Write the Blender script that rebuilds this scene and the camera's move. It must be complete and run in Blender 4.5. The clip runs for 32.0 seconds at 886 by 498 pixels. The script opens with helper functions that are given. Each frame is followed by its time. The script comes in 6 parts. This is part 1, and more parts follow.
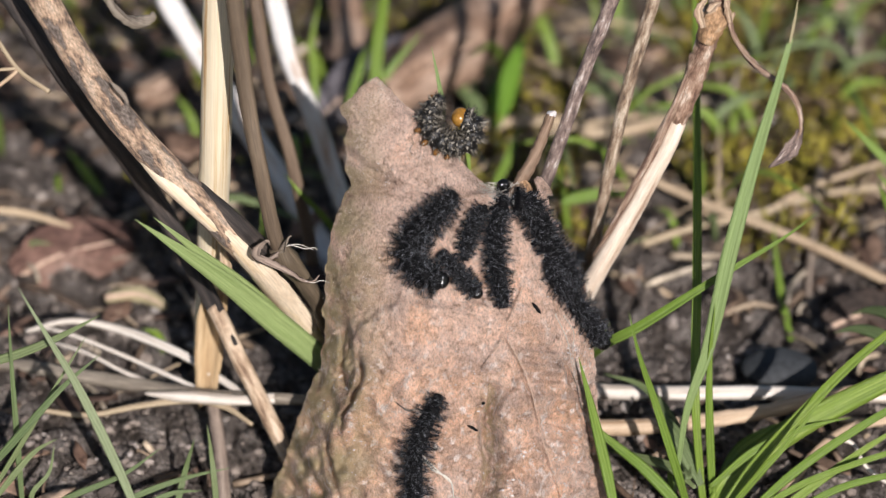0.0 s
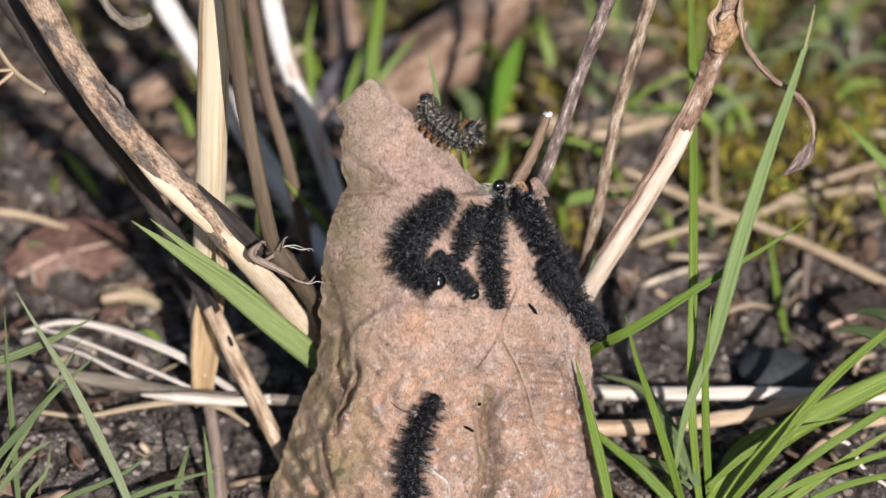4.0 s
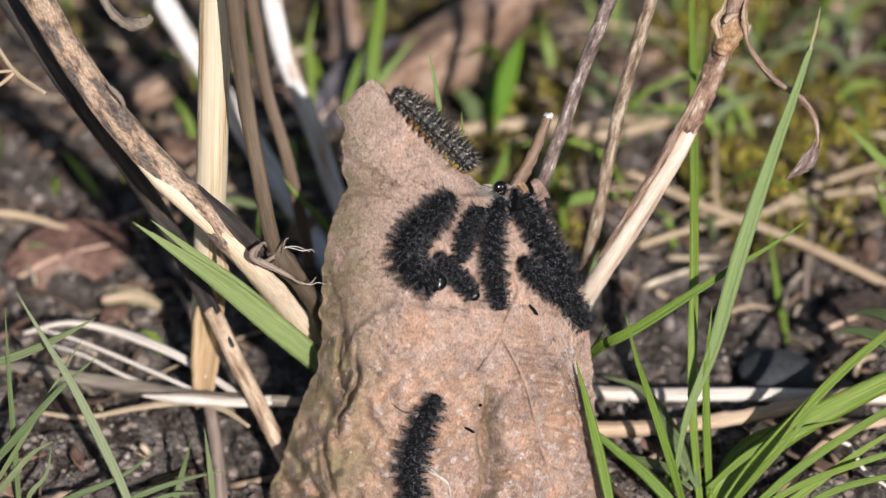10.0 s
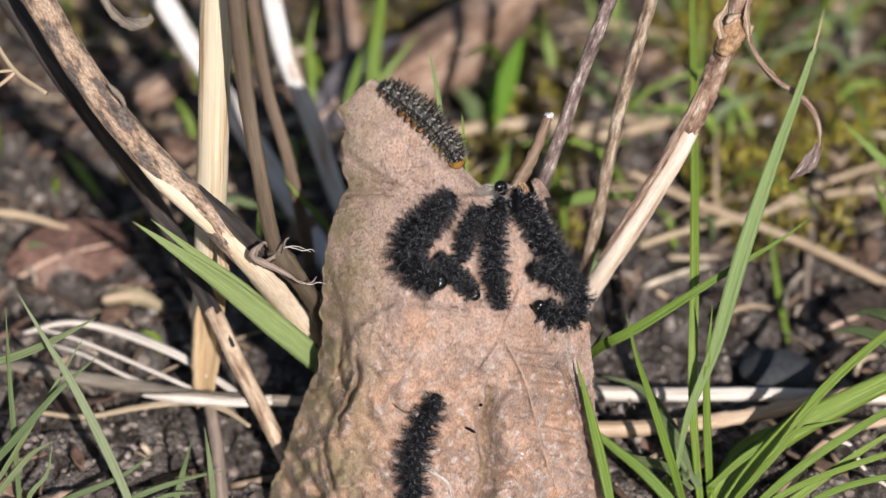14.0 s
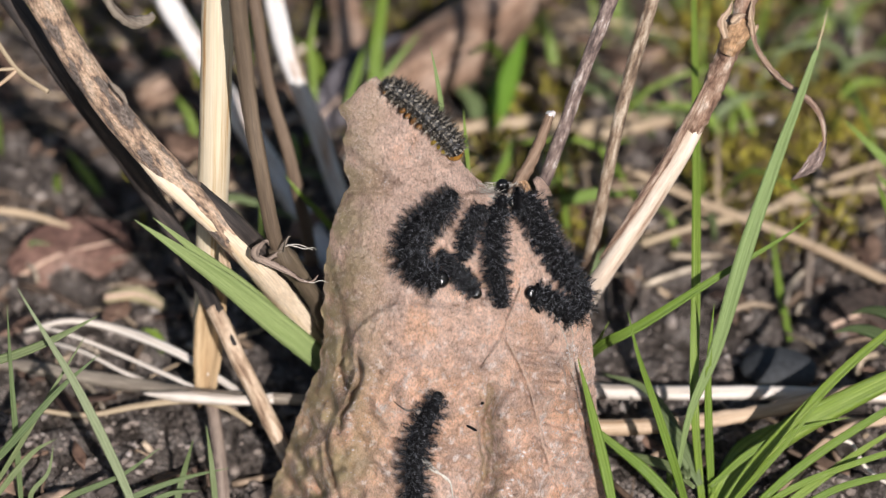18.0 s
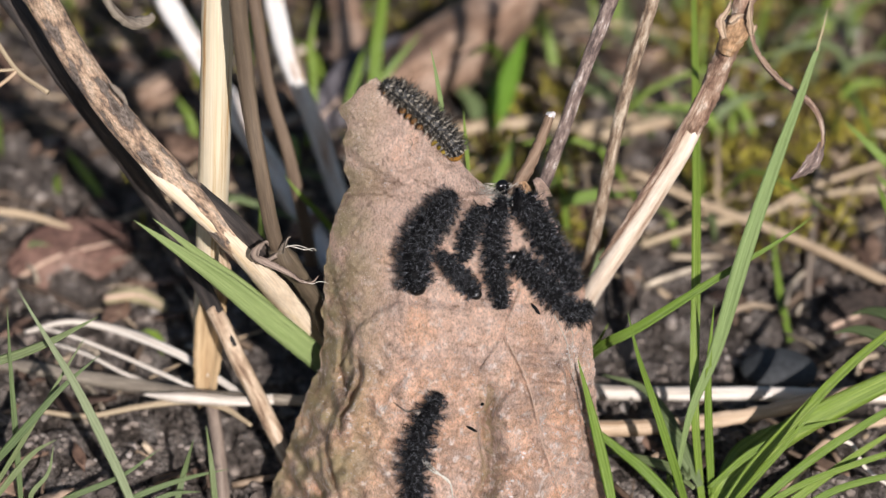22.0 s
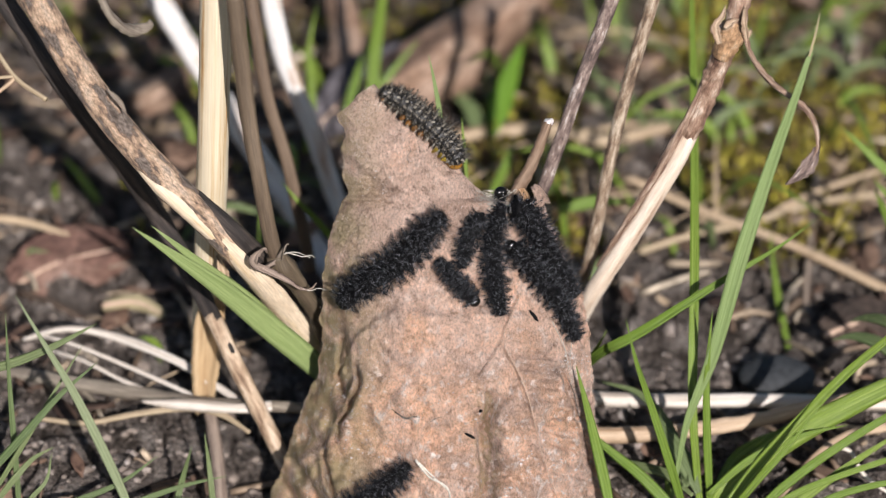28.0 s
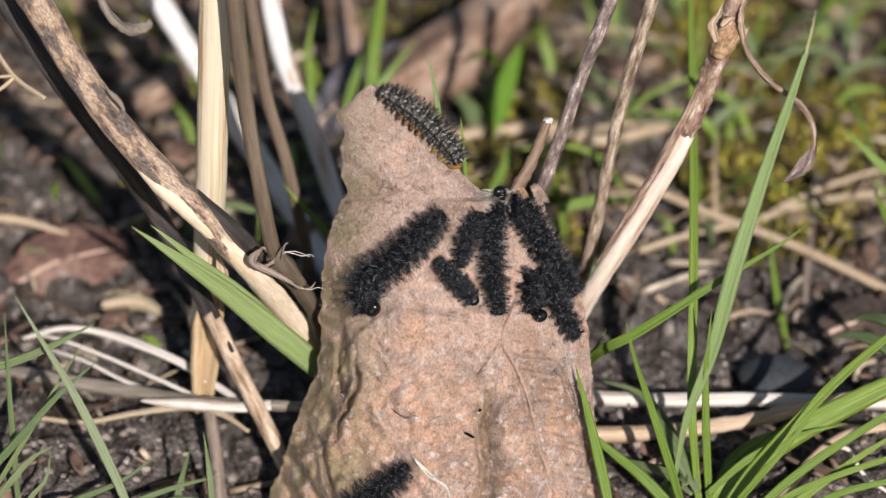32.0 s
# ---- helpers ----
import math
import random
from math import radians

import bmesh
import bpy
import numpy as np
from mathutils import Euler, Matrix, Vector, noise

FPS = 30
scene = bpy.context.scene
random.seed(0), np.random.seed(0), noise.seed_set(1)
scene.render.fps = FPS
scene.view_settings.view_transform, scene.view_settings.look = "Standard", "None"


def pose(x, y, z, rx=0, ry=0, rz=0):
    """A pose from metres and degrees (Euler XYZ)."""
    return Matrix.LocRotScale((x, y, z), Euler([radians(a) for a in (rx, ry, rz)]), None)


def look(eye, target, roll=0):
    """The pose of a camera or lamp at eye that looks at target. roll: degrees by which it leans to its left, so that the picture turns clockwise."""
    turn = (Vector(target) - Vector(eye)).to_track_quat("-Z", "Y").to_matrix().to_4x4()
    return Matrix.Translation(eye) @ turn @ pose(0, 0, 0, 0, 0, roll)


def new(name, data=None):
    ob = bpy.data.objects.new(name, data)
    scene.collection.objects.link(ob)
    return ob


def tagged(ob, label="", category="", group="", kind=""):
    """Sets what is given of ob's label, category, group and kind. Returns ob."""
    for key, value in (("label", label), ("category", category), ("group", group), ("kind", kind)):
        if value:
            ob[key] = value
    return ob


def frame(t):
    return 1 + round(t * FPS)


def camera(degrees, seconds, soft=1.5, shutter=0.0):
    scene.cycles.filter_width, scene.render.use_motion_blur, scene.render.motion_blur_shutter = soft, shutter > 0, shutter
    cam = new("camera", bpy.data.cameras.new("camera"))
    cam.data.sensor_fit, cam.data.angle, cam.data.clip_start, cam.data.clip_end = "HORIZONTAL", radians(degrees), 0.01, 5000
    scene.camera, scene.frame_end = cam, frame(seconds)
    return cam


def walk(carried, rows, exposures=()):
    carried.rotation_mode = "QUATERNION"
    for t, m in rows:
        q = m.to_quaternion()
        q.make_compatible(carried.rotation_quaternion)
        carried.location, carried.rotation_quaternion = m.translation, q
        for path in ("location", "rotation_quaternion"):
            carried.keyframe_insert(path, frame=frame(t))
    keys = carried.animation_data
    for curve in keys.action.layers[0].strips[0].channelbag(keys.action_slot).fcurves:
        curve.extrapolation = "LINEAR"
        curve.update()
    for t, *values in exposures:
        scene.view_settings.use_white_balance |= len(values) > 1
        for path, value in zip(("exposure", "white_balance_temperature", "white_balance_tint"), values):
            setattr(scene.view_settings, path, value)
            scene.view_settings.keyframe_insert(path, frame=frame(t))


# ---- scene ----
# A close look at spiny caterpillars basking on a dead leaf among stalks and grass.
# Plan in millimetres; MM turns it into metres.
MM = 0.001
TILT = radians(35)
RIGHT, UP, OUT = Vector((1, 0, 0)), Vector((0, math.sin(TILT), math.cos(TILT))), Vector((0, -math.cos(TILT), math.sin(TILT)))
MID = Vector((0, 0, 40))
EYE = (MID + 511 * OUT) * MM


def aim(dx, dy):
    return (MID - RIGHT * dx + UP * dy) * MM


cam = camera(14.0, 32.0, soft=1.3)
cam.data.dof.use_dof = True
cam.data.dof.focus_distance = 0.513
cam.data.dof.aperture_fstop = 14.5
walk(cam, [
    (0, look(EYE, aim(0.510, -0.245))),
    (0.5, look(EYE, aim(0.490, -0.368))),
    (1, look(EYE, aim(0.298, -0.507))),
    (1.5, look(EYE, aim(0.142, -0.489))),
    (2, look(EYE, aim(0.193, -0.368))),
    (2.5, look(EYE, aim(0.087, -0.281))),
    (3, look(EYE, aim(-0.017, -0.158))),
    (3.5, look(EYE, aim(-0.017, -0.120))),
    (5.5, look(EYE, aim(-0.122, -0.122))),
    (6, look(EYE, aim(-0.017, -0.245))),
    (6.5, look(EYE, aim(0.121, -0.245))),
    (7, look(EYE, aim(0.000, -0.245))),
    (7.5, look(EYE, aim(0.000, -0.193))),
    (8, look(EYE, aim(0.000, -0.245))),
    (8.5, look(EYE, aim(0.121, -0.121))),
    (9, look(EYE, aim(0.087, 0.000))),
    (9.5, look(EYE, aim(0.086, 0.000))),
    (10, look(EYE, aim(0.069, 0.034))),
    (10.5, look(EYE, aim(0.122, 0.000))),
    (11, look(EYE, aim(0.121, 0.000))),
    (11.5, look(EYE, aim(0.000, -0.069))),
    (12, look(EYE, aim(0.000, -0.051))),
    (12.5, look(EYE, aim(0.000, 0.000))),
    (13, look(EYE, aim(0.000, 0.000))),
    (13.5, look(EYE, aim(0.122, 0.000))),
    (14, look(EYE, aim(0.141, 0.000))),
    (14.5, look(EYE, aim(0.122, 0.000))),
    (16.5, look(EYE, aim(0.122, -0.122))),
    (17, look(EYE, aim(0.122, -0.139))),
    (17.5, look(EYE, aim(0.247, -0.245))),
    (18, look(EYE, aim(0.368, -0.245))),
    (18.5, look(EYE, aim(0.490, -0.243))),
    (19, look(EYE, aim(0.490, -0.122))),
    (19.5, look(EYE, aim(0.490, 0.000))),
    (20, look(EYE, aim(0.489, 0.000))),
    (20.5, look(EYE, aim(0.385, 0.000))),
    (21, look(EYE, aim(0.368, -0.034))),
    (21.5, look(EYE, aim(0.368, 0.000))),
    (22, look(EYE, aim(0.368, -0.121))),
    (22.5, look(EYE, aim(0.299, -0.070))),
    (23, look(EYE, aim(0.281, 0.121))),
    (23.5, look(EYE, aim(0.247, 0.227))),
    (24, look(EYE, aim(0.246, 0.282))),
    (24.5, look(EYE, aim(0.122, 0.437))),
    (25, look(EYE, aim(0.087, 0.615))),
    (25.5, look(EYE, aim(0.122, 0.631))),
    (27.5, look(EYE, aim(0.020, 0.736))),
    (28, look(EYE, aim(0.121, 0.856))),
    (28.5, look(EYE, aim(0.121, 0.856))),
    (29, look(EYE, aim(0.100, 0.856))),
    (29.5, look(EYE, aim(0.000, 0.856))),
    (30, look(EYE, aim(-0.247, 0.856))),
    (30.5, look(EYE, aim(-0.368, 0.856))),
    (31, look(EYE, aim(-0.248, 0.856))),
    (31.5, look(EYE, aim(-0.143, 0.736))),
    (32, look(EYE, aim(0.000, 0.736))),
])

# ---- light ----
SUN = Vector((0.225, -0.80, 0.525)).normalized()
world = bpy.data.worlds.new("sky")
scene.world = world
world.use_nodes = True
sky = world.node_tree.nodes.new("ShaderNodeTexSky")
sky.sky_type, sky.sun_disc = "NISHITA", False
sky.sun_elevation, sky.sun_rotation = math.asin(SUN.z), math.atan2(SUN.x, SUN.y)
background = world.node_tree.nodes["Background"]
background.inputs["Strength"].default_value = 0.05
world.node_tree.links.new(sky.outputs["Color"], background.inputs["Color"])
sun = new("sun", bpy.data.lights.new("sun", "SUN"))
sun.data.energy, sun.data.angle, sun.data.color = 4.3, radians(0.53), (1.0, 0.94, 0.925)
sun.matrix_world = look(SUN * 5, (0, 0, 0))
scene.view_settings.exposure = 0.38


# ---- materials ----
def nodes_of(name):
    m = bpy.data.materials.new(name)
    m.use_nodes = True
    t = m.node_tree
    return m, t, t.nodes["Principled BSDF"]


def add(t, kind, **values):
    n = t.nodes.new(kind)
    for k, v in values.items():
        n.inputs[k].default_value = v
    return n


def ramp(t, source, stops):
    r = t.nodes.new("ShaderNodeValToRGB")
    while len(r.color_ramp.elements) < len(stops):
        r.color_ramp.elements.new(0.5)
    for e, (p, c) in zip(r.color_ramp.elements, stops):
        e.position, e.color = p, (*c, 1)
    t.links.new(source, r.inputs["Fac"])
    return r.outputs["Color"]


def mix(t, kind, fac, a, b):
    n = t.nodes.new("ShaderNodeMix")
    n.data_type, n.blend_type = "RGBA", kind
    for socket, v in ((n.inputs["Factor"], fac), (n.inputs["A"], a), (n.inputs["B"], b)):
        if isinstance(v, bpy.types.NodeSocket):
            t.links.new(v, socket)
        else:
            socket.default_value = v
    return n.outputs["Result"]


def noise_of(t, where, scale, detail=4, rough=0.6):
    n = add(t, "ShaderNodeTexNoise", Scale=scale, Detail=detail, Roughness=rough)
    t.links.new(where, n.inputs["Vector"])
    return n.outputs["Fac"]


def place_of(t, stretch=None, uv=False):
    c = t.nodes.new("ShaderNodeTexCoord")
    out = c.outputs["UV" if uv else "Object"]
    if stretch:
        m = add(t, "ShaderNodeMapping", Scale=stretch)
        t.links.new(out, m.inputs["Vector"])
        out = m.outputs["Vector"]
    return out


def surface(name, stops, scale, fine, stretch=None, uv=False, rough=0.7, bump=0.3, depth=0.0002, vary=0.25, through_light=0.0, gloss=0.4, tint=0.0, detail=5):
    """A mottled surface: a coarse pattern picks the colour, a fine one its grain and relief."""
    m, t, b = nodes_of(name)
    where = place_of(t, stretch, uv)
    big, small = noise_of(t, where, scale, detail), noise_of(t, where, fine, 6, 0.7)
    col = ramp(t, big, stops)
    grain = ramp(t, small, [(0.36, (1 - vary,) * 3), (0.64, (1 + vary * 0.7,) * 3)])
    col = mix(t, "MULTIPLY", 1.0, col, grain)
    if tint:
        info = t.nodes.new("ShaderNodeObjectInfo")
        col = mix(t, "MULTIPLY", 1.0, col, ramp(t, info.outputs["Random"], [(0, (1 - tint, 1 - tint * 0.7, 1 - tint)), (1, (1 + tint, 1 + tint * 0.6, 1 + tint * 0.4))]))
    t.links.new(col, b.inputs["Base Color"])
    b.inputs["Roughness"].default_value = rough
    b.inputs["Specular IOR Level"].default_value = gloss
    bn = add(t, "ShaderNodeBump", Strength=bump, Distance=depth)
    t.links.new(small, bn.inputs["Height"])
    t.links.new(bn.outputs["Normal"], b.inputs["Normal"])
    if through_light:
        tr = t.nodes.new("ShaderNodeBsdfTranslucent")
        t.links.new(col, tr.inputs["Color"])
        mx = add(t, "ShaderNodeMixShader", Fac=through_light)
        t.links.new(b.outputs["BSDF"], mx.inputs[1])
        t.links.new(tr.outputs["BSDF"], mx.inputs[2])
        t.links.new(mx.outputs["Shader"], t.nodes["Material Output"].inputs["Surface"])
    return m


def scattered(name, stops, patch=((0.35, 0.6), (0.62, 1.25)), scale=40, rough=0.8, through_light=0.0):
    """Many small pieces in one mesh: each has a shade of its own, in patches lighter and darker."""
    m, t, b = nodes_of(name)
    pick = t.nodes.new("ShaderNodeNewGeometry")
    where = place_of(t)
    col = ramp(t, pick.outputs["Random Per Island"], stops)
    col = mix(t, "MULTIPLY", 1.0, col, ramp(t, noise_of(t, where, scale, 3), [(p, (v, v, v)) for p, v in patch]))
    col = mix(t, "MULTIPLY", 1.0, col, ramp(t, noise_of(t, where, 700, 5, 0.7), [(0.36, (0.6, 0.58, 0.56)), (0.64, (1.25, 1.25, 1.25))]))
    t.links.new(col, b.inputs["Base Color"])
    b.inputs["Roughness"].default_value = rough
    if through_light:
        tr = t.nodes.new("ShaderNodeBsdfTranslucent")
        t.links.new(col, tr.inputs["Color"])
        mx = add(t, "ShaderNodeMixShader", Fac=through_light)
        t.links.new(b.outputs["BSDF"], mx.inputs[1])
        t.links.new(tr.outputs["BSDF"], mx.inputs[2])
        t.links.new(mx.outputs["Shader"], t.nodes["Material Output"].inputs["Surface"])
    return m


def leaf_surface():
    """Matted dead leaf: pinkish tan, rusty blotches, short felted fibres and pits."""
    m, t, b = nodes_of("dead_leaf")
    where = place_of(t)
    col = ramp(t, noise_of(t, where, 110, 5), [(0.38, (0.48, 0.34, 0.27)), (0.45, (0.62, 0.455, 0.37)), (0.54, (0.72, 0.54, 0.45)), (0.64, (0.72, 0.475, 0.345))])
    rust = ramp(t, noise_of(t, where, 210, 6, 0.65), [(0.38, (0, 0, 0)), (0.66, (0.78, 0.78, 0.78))])
    split = t.nodes.new("ShaderNodeSeparateXYZ")
    t.links.new(where, split.inputs["Vector"])
    low = add(t, "ShaderNodeMapRange")
    for k, v in (("From Min", 0.042), ("From Max", 0.018), ("To Min", 0.15), ("To Max", 1.0)):
        low.inputs[k].default_value = v
    t.links.new(split.outputs["Z"], low.inputs["Value"])
    col = mix(t, "MIX", mix(t, "MULTIPLY", 1.0, rust, low.outputs["Result"]), col, (0.86, 0.51, 0.315, 1))
    # Pale mottling; the sheen of wet patches is put into its colour.
    pale = ramp(t, noise_of(t, where, 620, 5, 0.62), [(0.55, (0, 0, 0)), (0.64, (0.8, 0.8, 0.8))])
    col = mix(t, "MIX", mix(t, "MULTIPLY", 1.0, pale, low.outputs["Result"]), col, (0.84, 0.75, 0.70, 1))
    fibre = add(t, "ShaderNodeMapping", Scale=(1, 0.6, 0.6), Rotation=(0.3, 0.5, 0.6))
    t.links.new(where, fibre.inputs["Vector"])
    felt, grit = noise_of(t, fibre.outputs["Vector"], 3600, 5, 0.75), noise_of(t, where, 520, 9, 0.74)
    col = mix(t, "MULTIPLY", 1.0, col, ramp(t, felt, [(0.38, (0.68, 0.66, 0.65)), (0.49, (0.99, 0.99, 0.99)), (0.64, (1.24, 1.24, 1.24))]))
    # Pits of the relief are also darkened in the colour, as painted shading.
    col = mix(t, "MULTIPLY", 1.0, col, ramp(t, grit, [(0.33, (0.40, 0.35, 0.32)), (0.42, (0.90, 0.88, 0.87)), (0.60, (1.2, 1.19, 1.19))]))
    t.links.new(col, b.inputs["Base Color"])
    damp = ramp(t, noise_of(t, where, 620, 5, 0.62), [(0.54, (0.74, 0.74, 0.74)), (0.64, (0.34, 0.34, 0.34))])
    t.links.new(mix(t, "MIX", low.outputs["Result"], (0.74, 0.74, 0.74, 1), damp), b.inputs["Roughness"])
    b.inputs["Specular IOR Level"].default_value = 0.4
    one = add(t, "ShaderNodeBump", Strength=1.0, Distance=0.0022)
    two = add(t, "ShaderNodeBump", Strength=0.8, Distance=0.0004)
    t.links.new(grit, one.inputs["Height"])
    t.links.new(felt, two.inputs["Height"])
    t.links.new(one.outputs["Normal"], two.inputs["Normal"])
    t.links.new(two.outputs["Normal"], b.inputs["Normal"])
    return m


LEAF = leaf_surface()

def leaf_stain_and_shade():
    """Greenish algae along one side of the leaf, in ragged patches; olive that paints shade in the groove."""
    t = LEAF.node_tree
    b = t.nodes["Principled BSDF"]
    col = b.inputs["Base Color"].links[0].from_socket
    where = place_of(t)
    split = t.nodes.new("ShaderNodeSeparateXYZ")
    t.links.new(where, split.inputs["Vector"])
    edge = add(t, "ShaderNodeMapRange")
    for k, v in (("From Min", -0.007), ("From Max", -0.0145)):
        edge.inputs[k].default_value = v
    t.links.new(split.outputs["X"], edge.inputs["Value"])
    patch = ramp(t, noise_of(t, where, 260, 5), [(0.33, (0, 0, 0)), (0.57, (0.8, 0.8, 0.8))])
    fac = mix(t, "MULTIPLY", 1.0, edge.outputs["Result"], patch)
    # Olive band along the groove, with the groove's shade put into the colour.
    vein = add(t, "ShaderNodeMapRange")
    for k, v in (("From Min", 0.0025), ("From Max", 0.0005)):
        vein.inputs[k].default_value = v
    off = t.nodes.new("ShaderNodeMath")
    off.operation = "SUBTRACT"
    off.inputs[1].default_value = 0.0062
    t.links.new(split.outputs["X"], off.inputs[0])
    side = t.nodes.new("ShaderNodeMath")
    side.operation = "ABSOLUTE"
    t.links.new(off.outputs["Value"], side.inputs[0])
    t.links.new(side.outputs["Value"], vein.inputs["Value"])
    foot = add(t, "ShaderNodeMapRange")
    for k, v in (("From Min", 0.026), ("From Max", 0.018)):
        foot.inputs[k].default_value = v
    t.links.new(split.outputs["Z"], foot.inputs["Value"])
    olive_shade = mix(t, "MULTIPLY", 1.0, mix(t, "MULTIPLY", 1.0, vein.outputs["Result"], foot.outputs["Result"]), ramp(t, noise_of(t, where, 420, 5), [(0.42, (0, 0, 0)), (0.60, (0.7, 0.7, 0.7))]))
    fac = mix(t, "LIGHTEN", 1.0, fac, olive_shade)
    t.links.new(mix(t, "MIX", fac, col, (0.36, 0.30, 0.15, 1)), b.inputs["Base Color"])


leaf_stain_and_shade()
VEIN = surface("leaf_vein", [(0.3, (0.52, 0.36, 0.26)), (0.7, (0.66, 0.48, 0.37))], 300, 2500, rough=0.7)
FELT = surface("leaf_hair", [(0.36, (0.50, 0.35, 0.27)), (0.5, (0.66, 0.51, 0.42)), (0.64, (0.80, 0.70, 0.62))], 500, 3000, rough=0.5, through_light=0.2)
SILK = surface("pale_fibre", [(0.3, (0.46, 0.42, 0.36)), (0.7, (0.66, 0.62, 0.55))], 400, 3000, rough=0.5)
SOIL = surface("soil", [(0.38, (0.10, 0.08, 0.066)), (0.5, (0.23, 0.192, 0.167)), (0.62, (0.42, 0.365, 0.325))], 190, 1500, rough=0.95, bump=1.0, depth=0.004, vary=0.85, gloss=0.15)
STONE = surface("grey_stone", [(0.36, (0.022, 0.025, 0.028)), (0.64, (0.05, 0.054, 0.058))], 120, 1200, rough=0.8)
BARK = surface("peeling_bark", [(0.34, (0.11, 0.082, 0.066)), (0.42, (0.27, 0.22, 0.185)), (0.455, (0.15, 0.11, 0.09)), (0.475, (0.34, 0.23, 0.16)), (0.52, (0.56, 0.39, 0.265)), (0.60, (0.70, 0.52, 0.375)), (0.67, (0.46, 0.36, 0.285)), (0.74, (0.24, 0.185, 0.15))], 6.5, 50, stretch=(1, 0.24, 1), uv=True, rough=0.75, bump=0.9, depth=0.0008, vary=0.55, detail=4)
# Near-black tone carries painted shade as well as dark bark.
SHADEBARK = surface("dark_bark_and_shade", [(0.36, (0.018, 0.015, 0.014)), (0.5, (0.045, 0.036, 0.032)), (0.66, (0.11, 0.085, 0.07))], 7, 60, stretch=(1, 0.08, 1), uv=True, rough=0.6, bump=0.7, depth=0.0005, vary=0.4)
PEACH = surface("stripped_wood", [(0.30, (0.40, 0.27, 0.16)), (0.38, (0.62, 0.47, 0.32)), (0.52, (0.76, 0.63, 0.47)), (0.66, (0.66, 0.50, 0.29))], 7, 70, stretch=(1, 0.05, 1), uv=True, rough=0.55, bump=0.4, depth=0.0003, vary=0.22)
PALE = surface("pale_straw", [(0.36, (0.40, 0.22, 0.085)), (0.41, (0.61, 0.49, 0.315)), (0.5, (0.69, 0.61, 0.455)), (0.64, (0.64, 0.53, 0.37))], 17, 80, stretch=(1, 0.008, 1), uv=True, rough=0.45, bump=0.3, depth=0.0002, vary=0.12)
WHITE = surface("bleached_straw", [(0.35, (0.38, 0.31, 0.25)), (0.48, (0.60, 0.53, 0.45)), (0.62, (0.76, 0.71, 0.64))], 7, 60, stretch=(1, 0.04, 1), uv=True, rough=0.5, bump=0.3, vary=0.2)
BLEACH = surface("chalky_straw", [(0.36, (0.36, 0.24, 0.16)), (0.42, (0.56, 0.47, 0.40)), (0.48, (0.66, 0.63, 0.60)), (0.62, (0.76, 0.74, 0.72))], 5, 60, stretch=(1, 0.16, 1), uv=True, rough=0.5, bump=0.3, vary=0.15)
GREYSTEM = surface("weathered_stem", [(0.3, (0.12, 0.09, 0.075)), (0.5, (0.25, 0.20, 0.165)), (0.7, (0.36, 0.30, 0.25))], 7, 60, stretch=(1, 0.06, 1), uv=True, rough=0.7, bump=0.5, vary=0.3, tint=0.15)
PETIOLE = surface("leaf_stalk", [(0.3, (0.11, 0.066, 0.042)), (0.5, (0.22, 0.145, 0.095)), (0.72, (0.36, 0.26, 0.185))], 6, 50, stretch=(1, 0.08, 1), uv=True, rough=0.6, bump=0.5, vary=0.25)
BROWN = surface("brown_stem", [(0.3, (0.07, 0.048, 0.033)), (0.52, (0.13, 0.095, 0.066)), (0.75, (0.25, 0.188, 0.135))], 6, 60, stretch=(1, 0.05, 1), uv=True, rough=0.6, bump=0.4, vary=0.25, tint=0.15)
TAN = surface("tan_straw", [(0.3, (0.28, 0.18, 0.10)), (0.5, (0.44, 0.335, 0.23)), (0.7, (0.58, 0.47, 0.345))], 7, 60, stretch=(1, 0.05, 1), uv=True, rough=0.6, bump=0.4, vary=0.25, tint=0.15)
MOTTLED = surface("mottled_bare_stem", [(0.36, (0.17, 0.105, 0.068)), (0.45, (0.38, 0.265, 0.175)), (0.55, (0.54, 0.41, 0.29)), (0.66, (0.64, 0.52, 0.39))], 6, 50, stretch=(1, 0.22, 1), uv=True, rough=0.65, bump=0.5, vary=0.3)
HONEY = surface("honey_sheath", [(0.34, (0.30, 0.19, 0.10)), (0.5, (0.50, 0.36, 0.21)), (0.66, (0.64, 0.49, 0.31))], 8, 60, stretch=(1, 0.05, 1), uv=True, rough=0.35, vary=0.15)
ROSEWOOD = surface("pinkish_stripped_stalk", [(0.33, (0.32, 0.20, 0.14)), (0.42, (0.64, 0.50, 0.38)), (0.55, (0.80, 0.69, 0.57))], 6, 60, stretch=(1, 0.07, 1), uv=True, rough=0.5, bump=0.3, depth=0.0003, vary=0.18)
PINKBARK = surface("pinkish_bark", [(0.36, (0.13, 0.07, 0.048)), (0.45, (0.28, 0.17, 0.115)), (0.55, (0.43, 0.295, 0.215)), (0.66, (0.72, 0.60, 0.49))], 7, 50, stretch=(1, 0.3, 1), uv=True, rough=0.65, bump=0.7, depth=0.0005, vary=0.3)
FLECKED = surface("flecked_twig", [(0.38, (0.12, 0.08, 0.055)), (0.47, (0.28, 0.195, 0.13)), (0.54, (0.40, 0.31, 0.225)), (0.64, (0.62, 0.52, 0.40))], 7, 50, stretch=(1, 0.35, 1), uv=True, rough=0.7, bump=0.7, depth=0.0004, vary=0.3)
PINKLEAF = surface("pinkish_dry_leaf", [(0.34, (0.16, 0.095, 0.062)), (0.48, (0.32, 0.205, 0.14)), (0.64, (0.48, 0.345, 0.26))], 90, 700, rough=0.7, bump=0.6, depth=0.0006, vary=0.3, through_light=0.1)
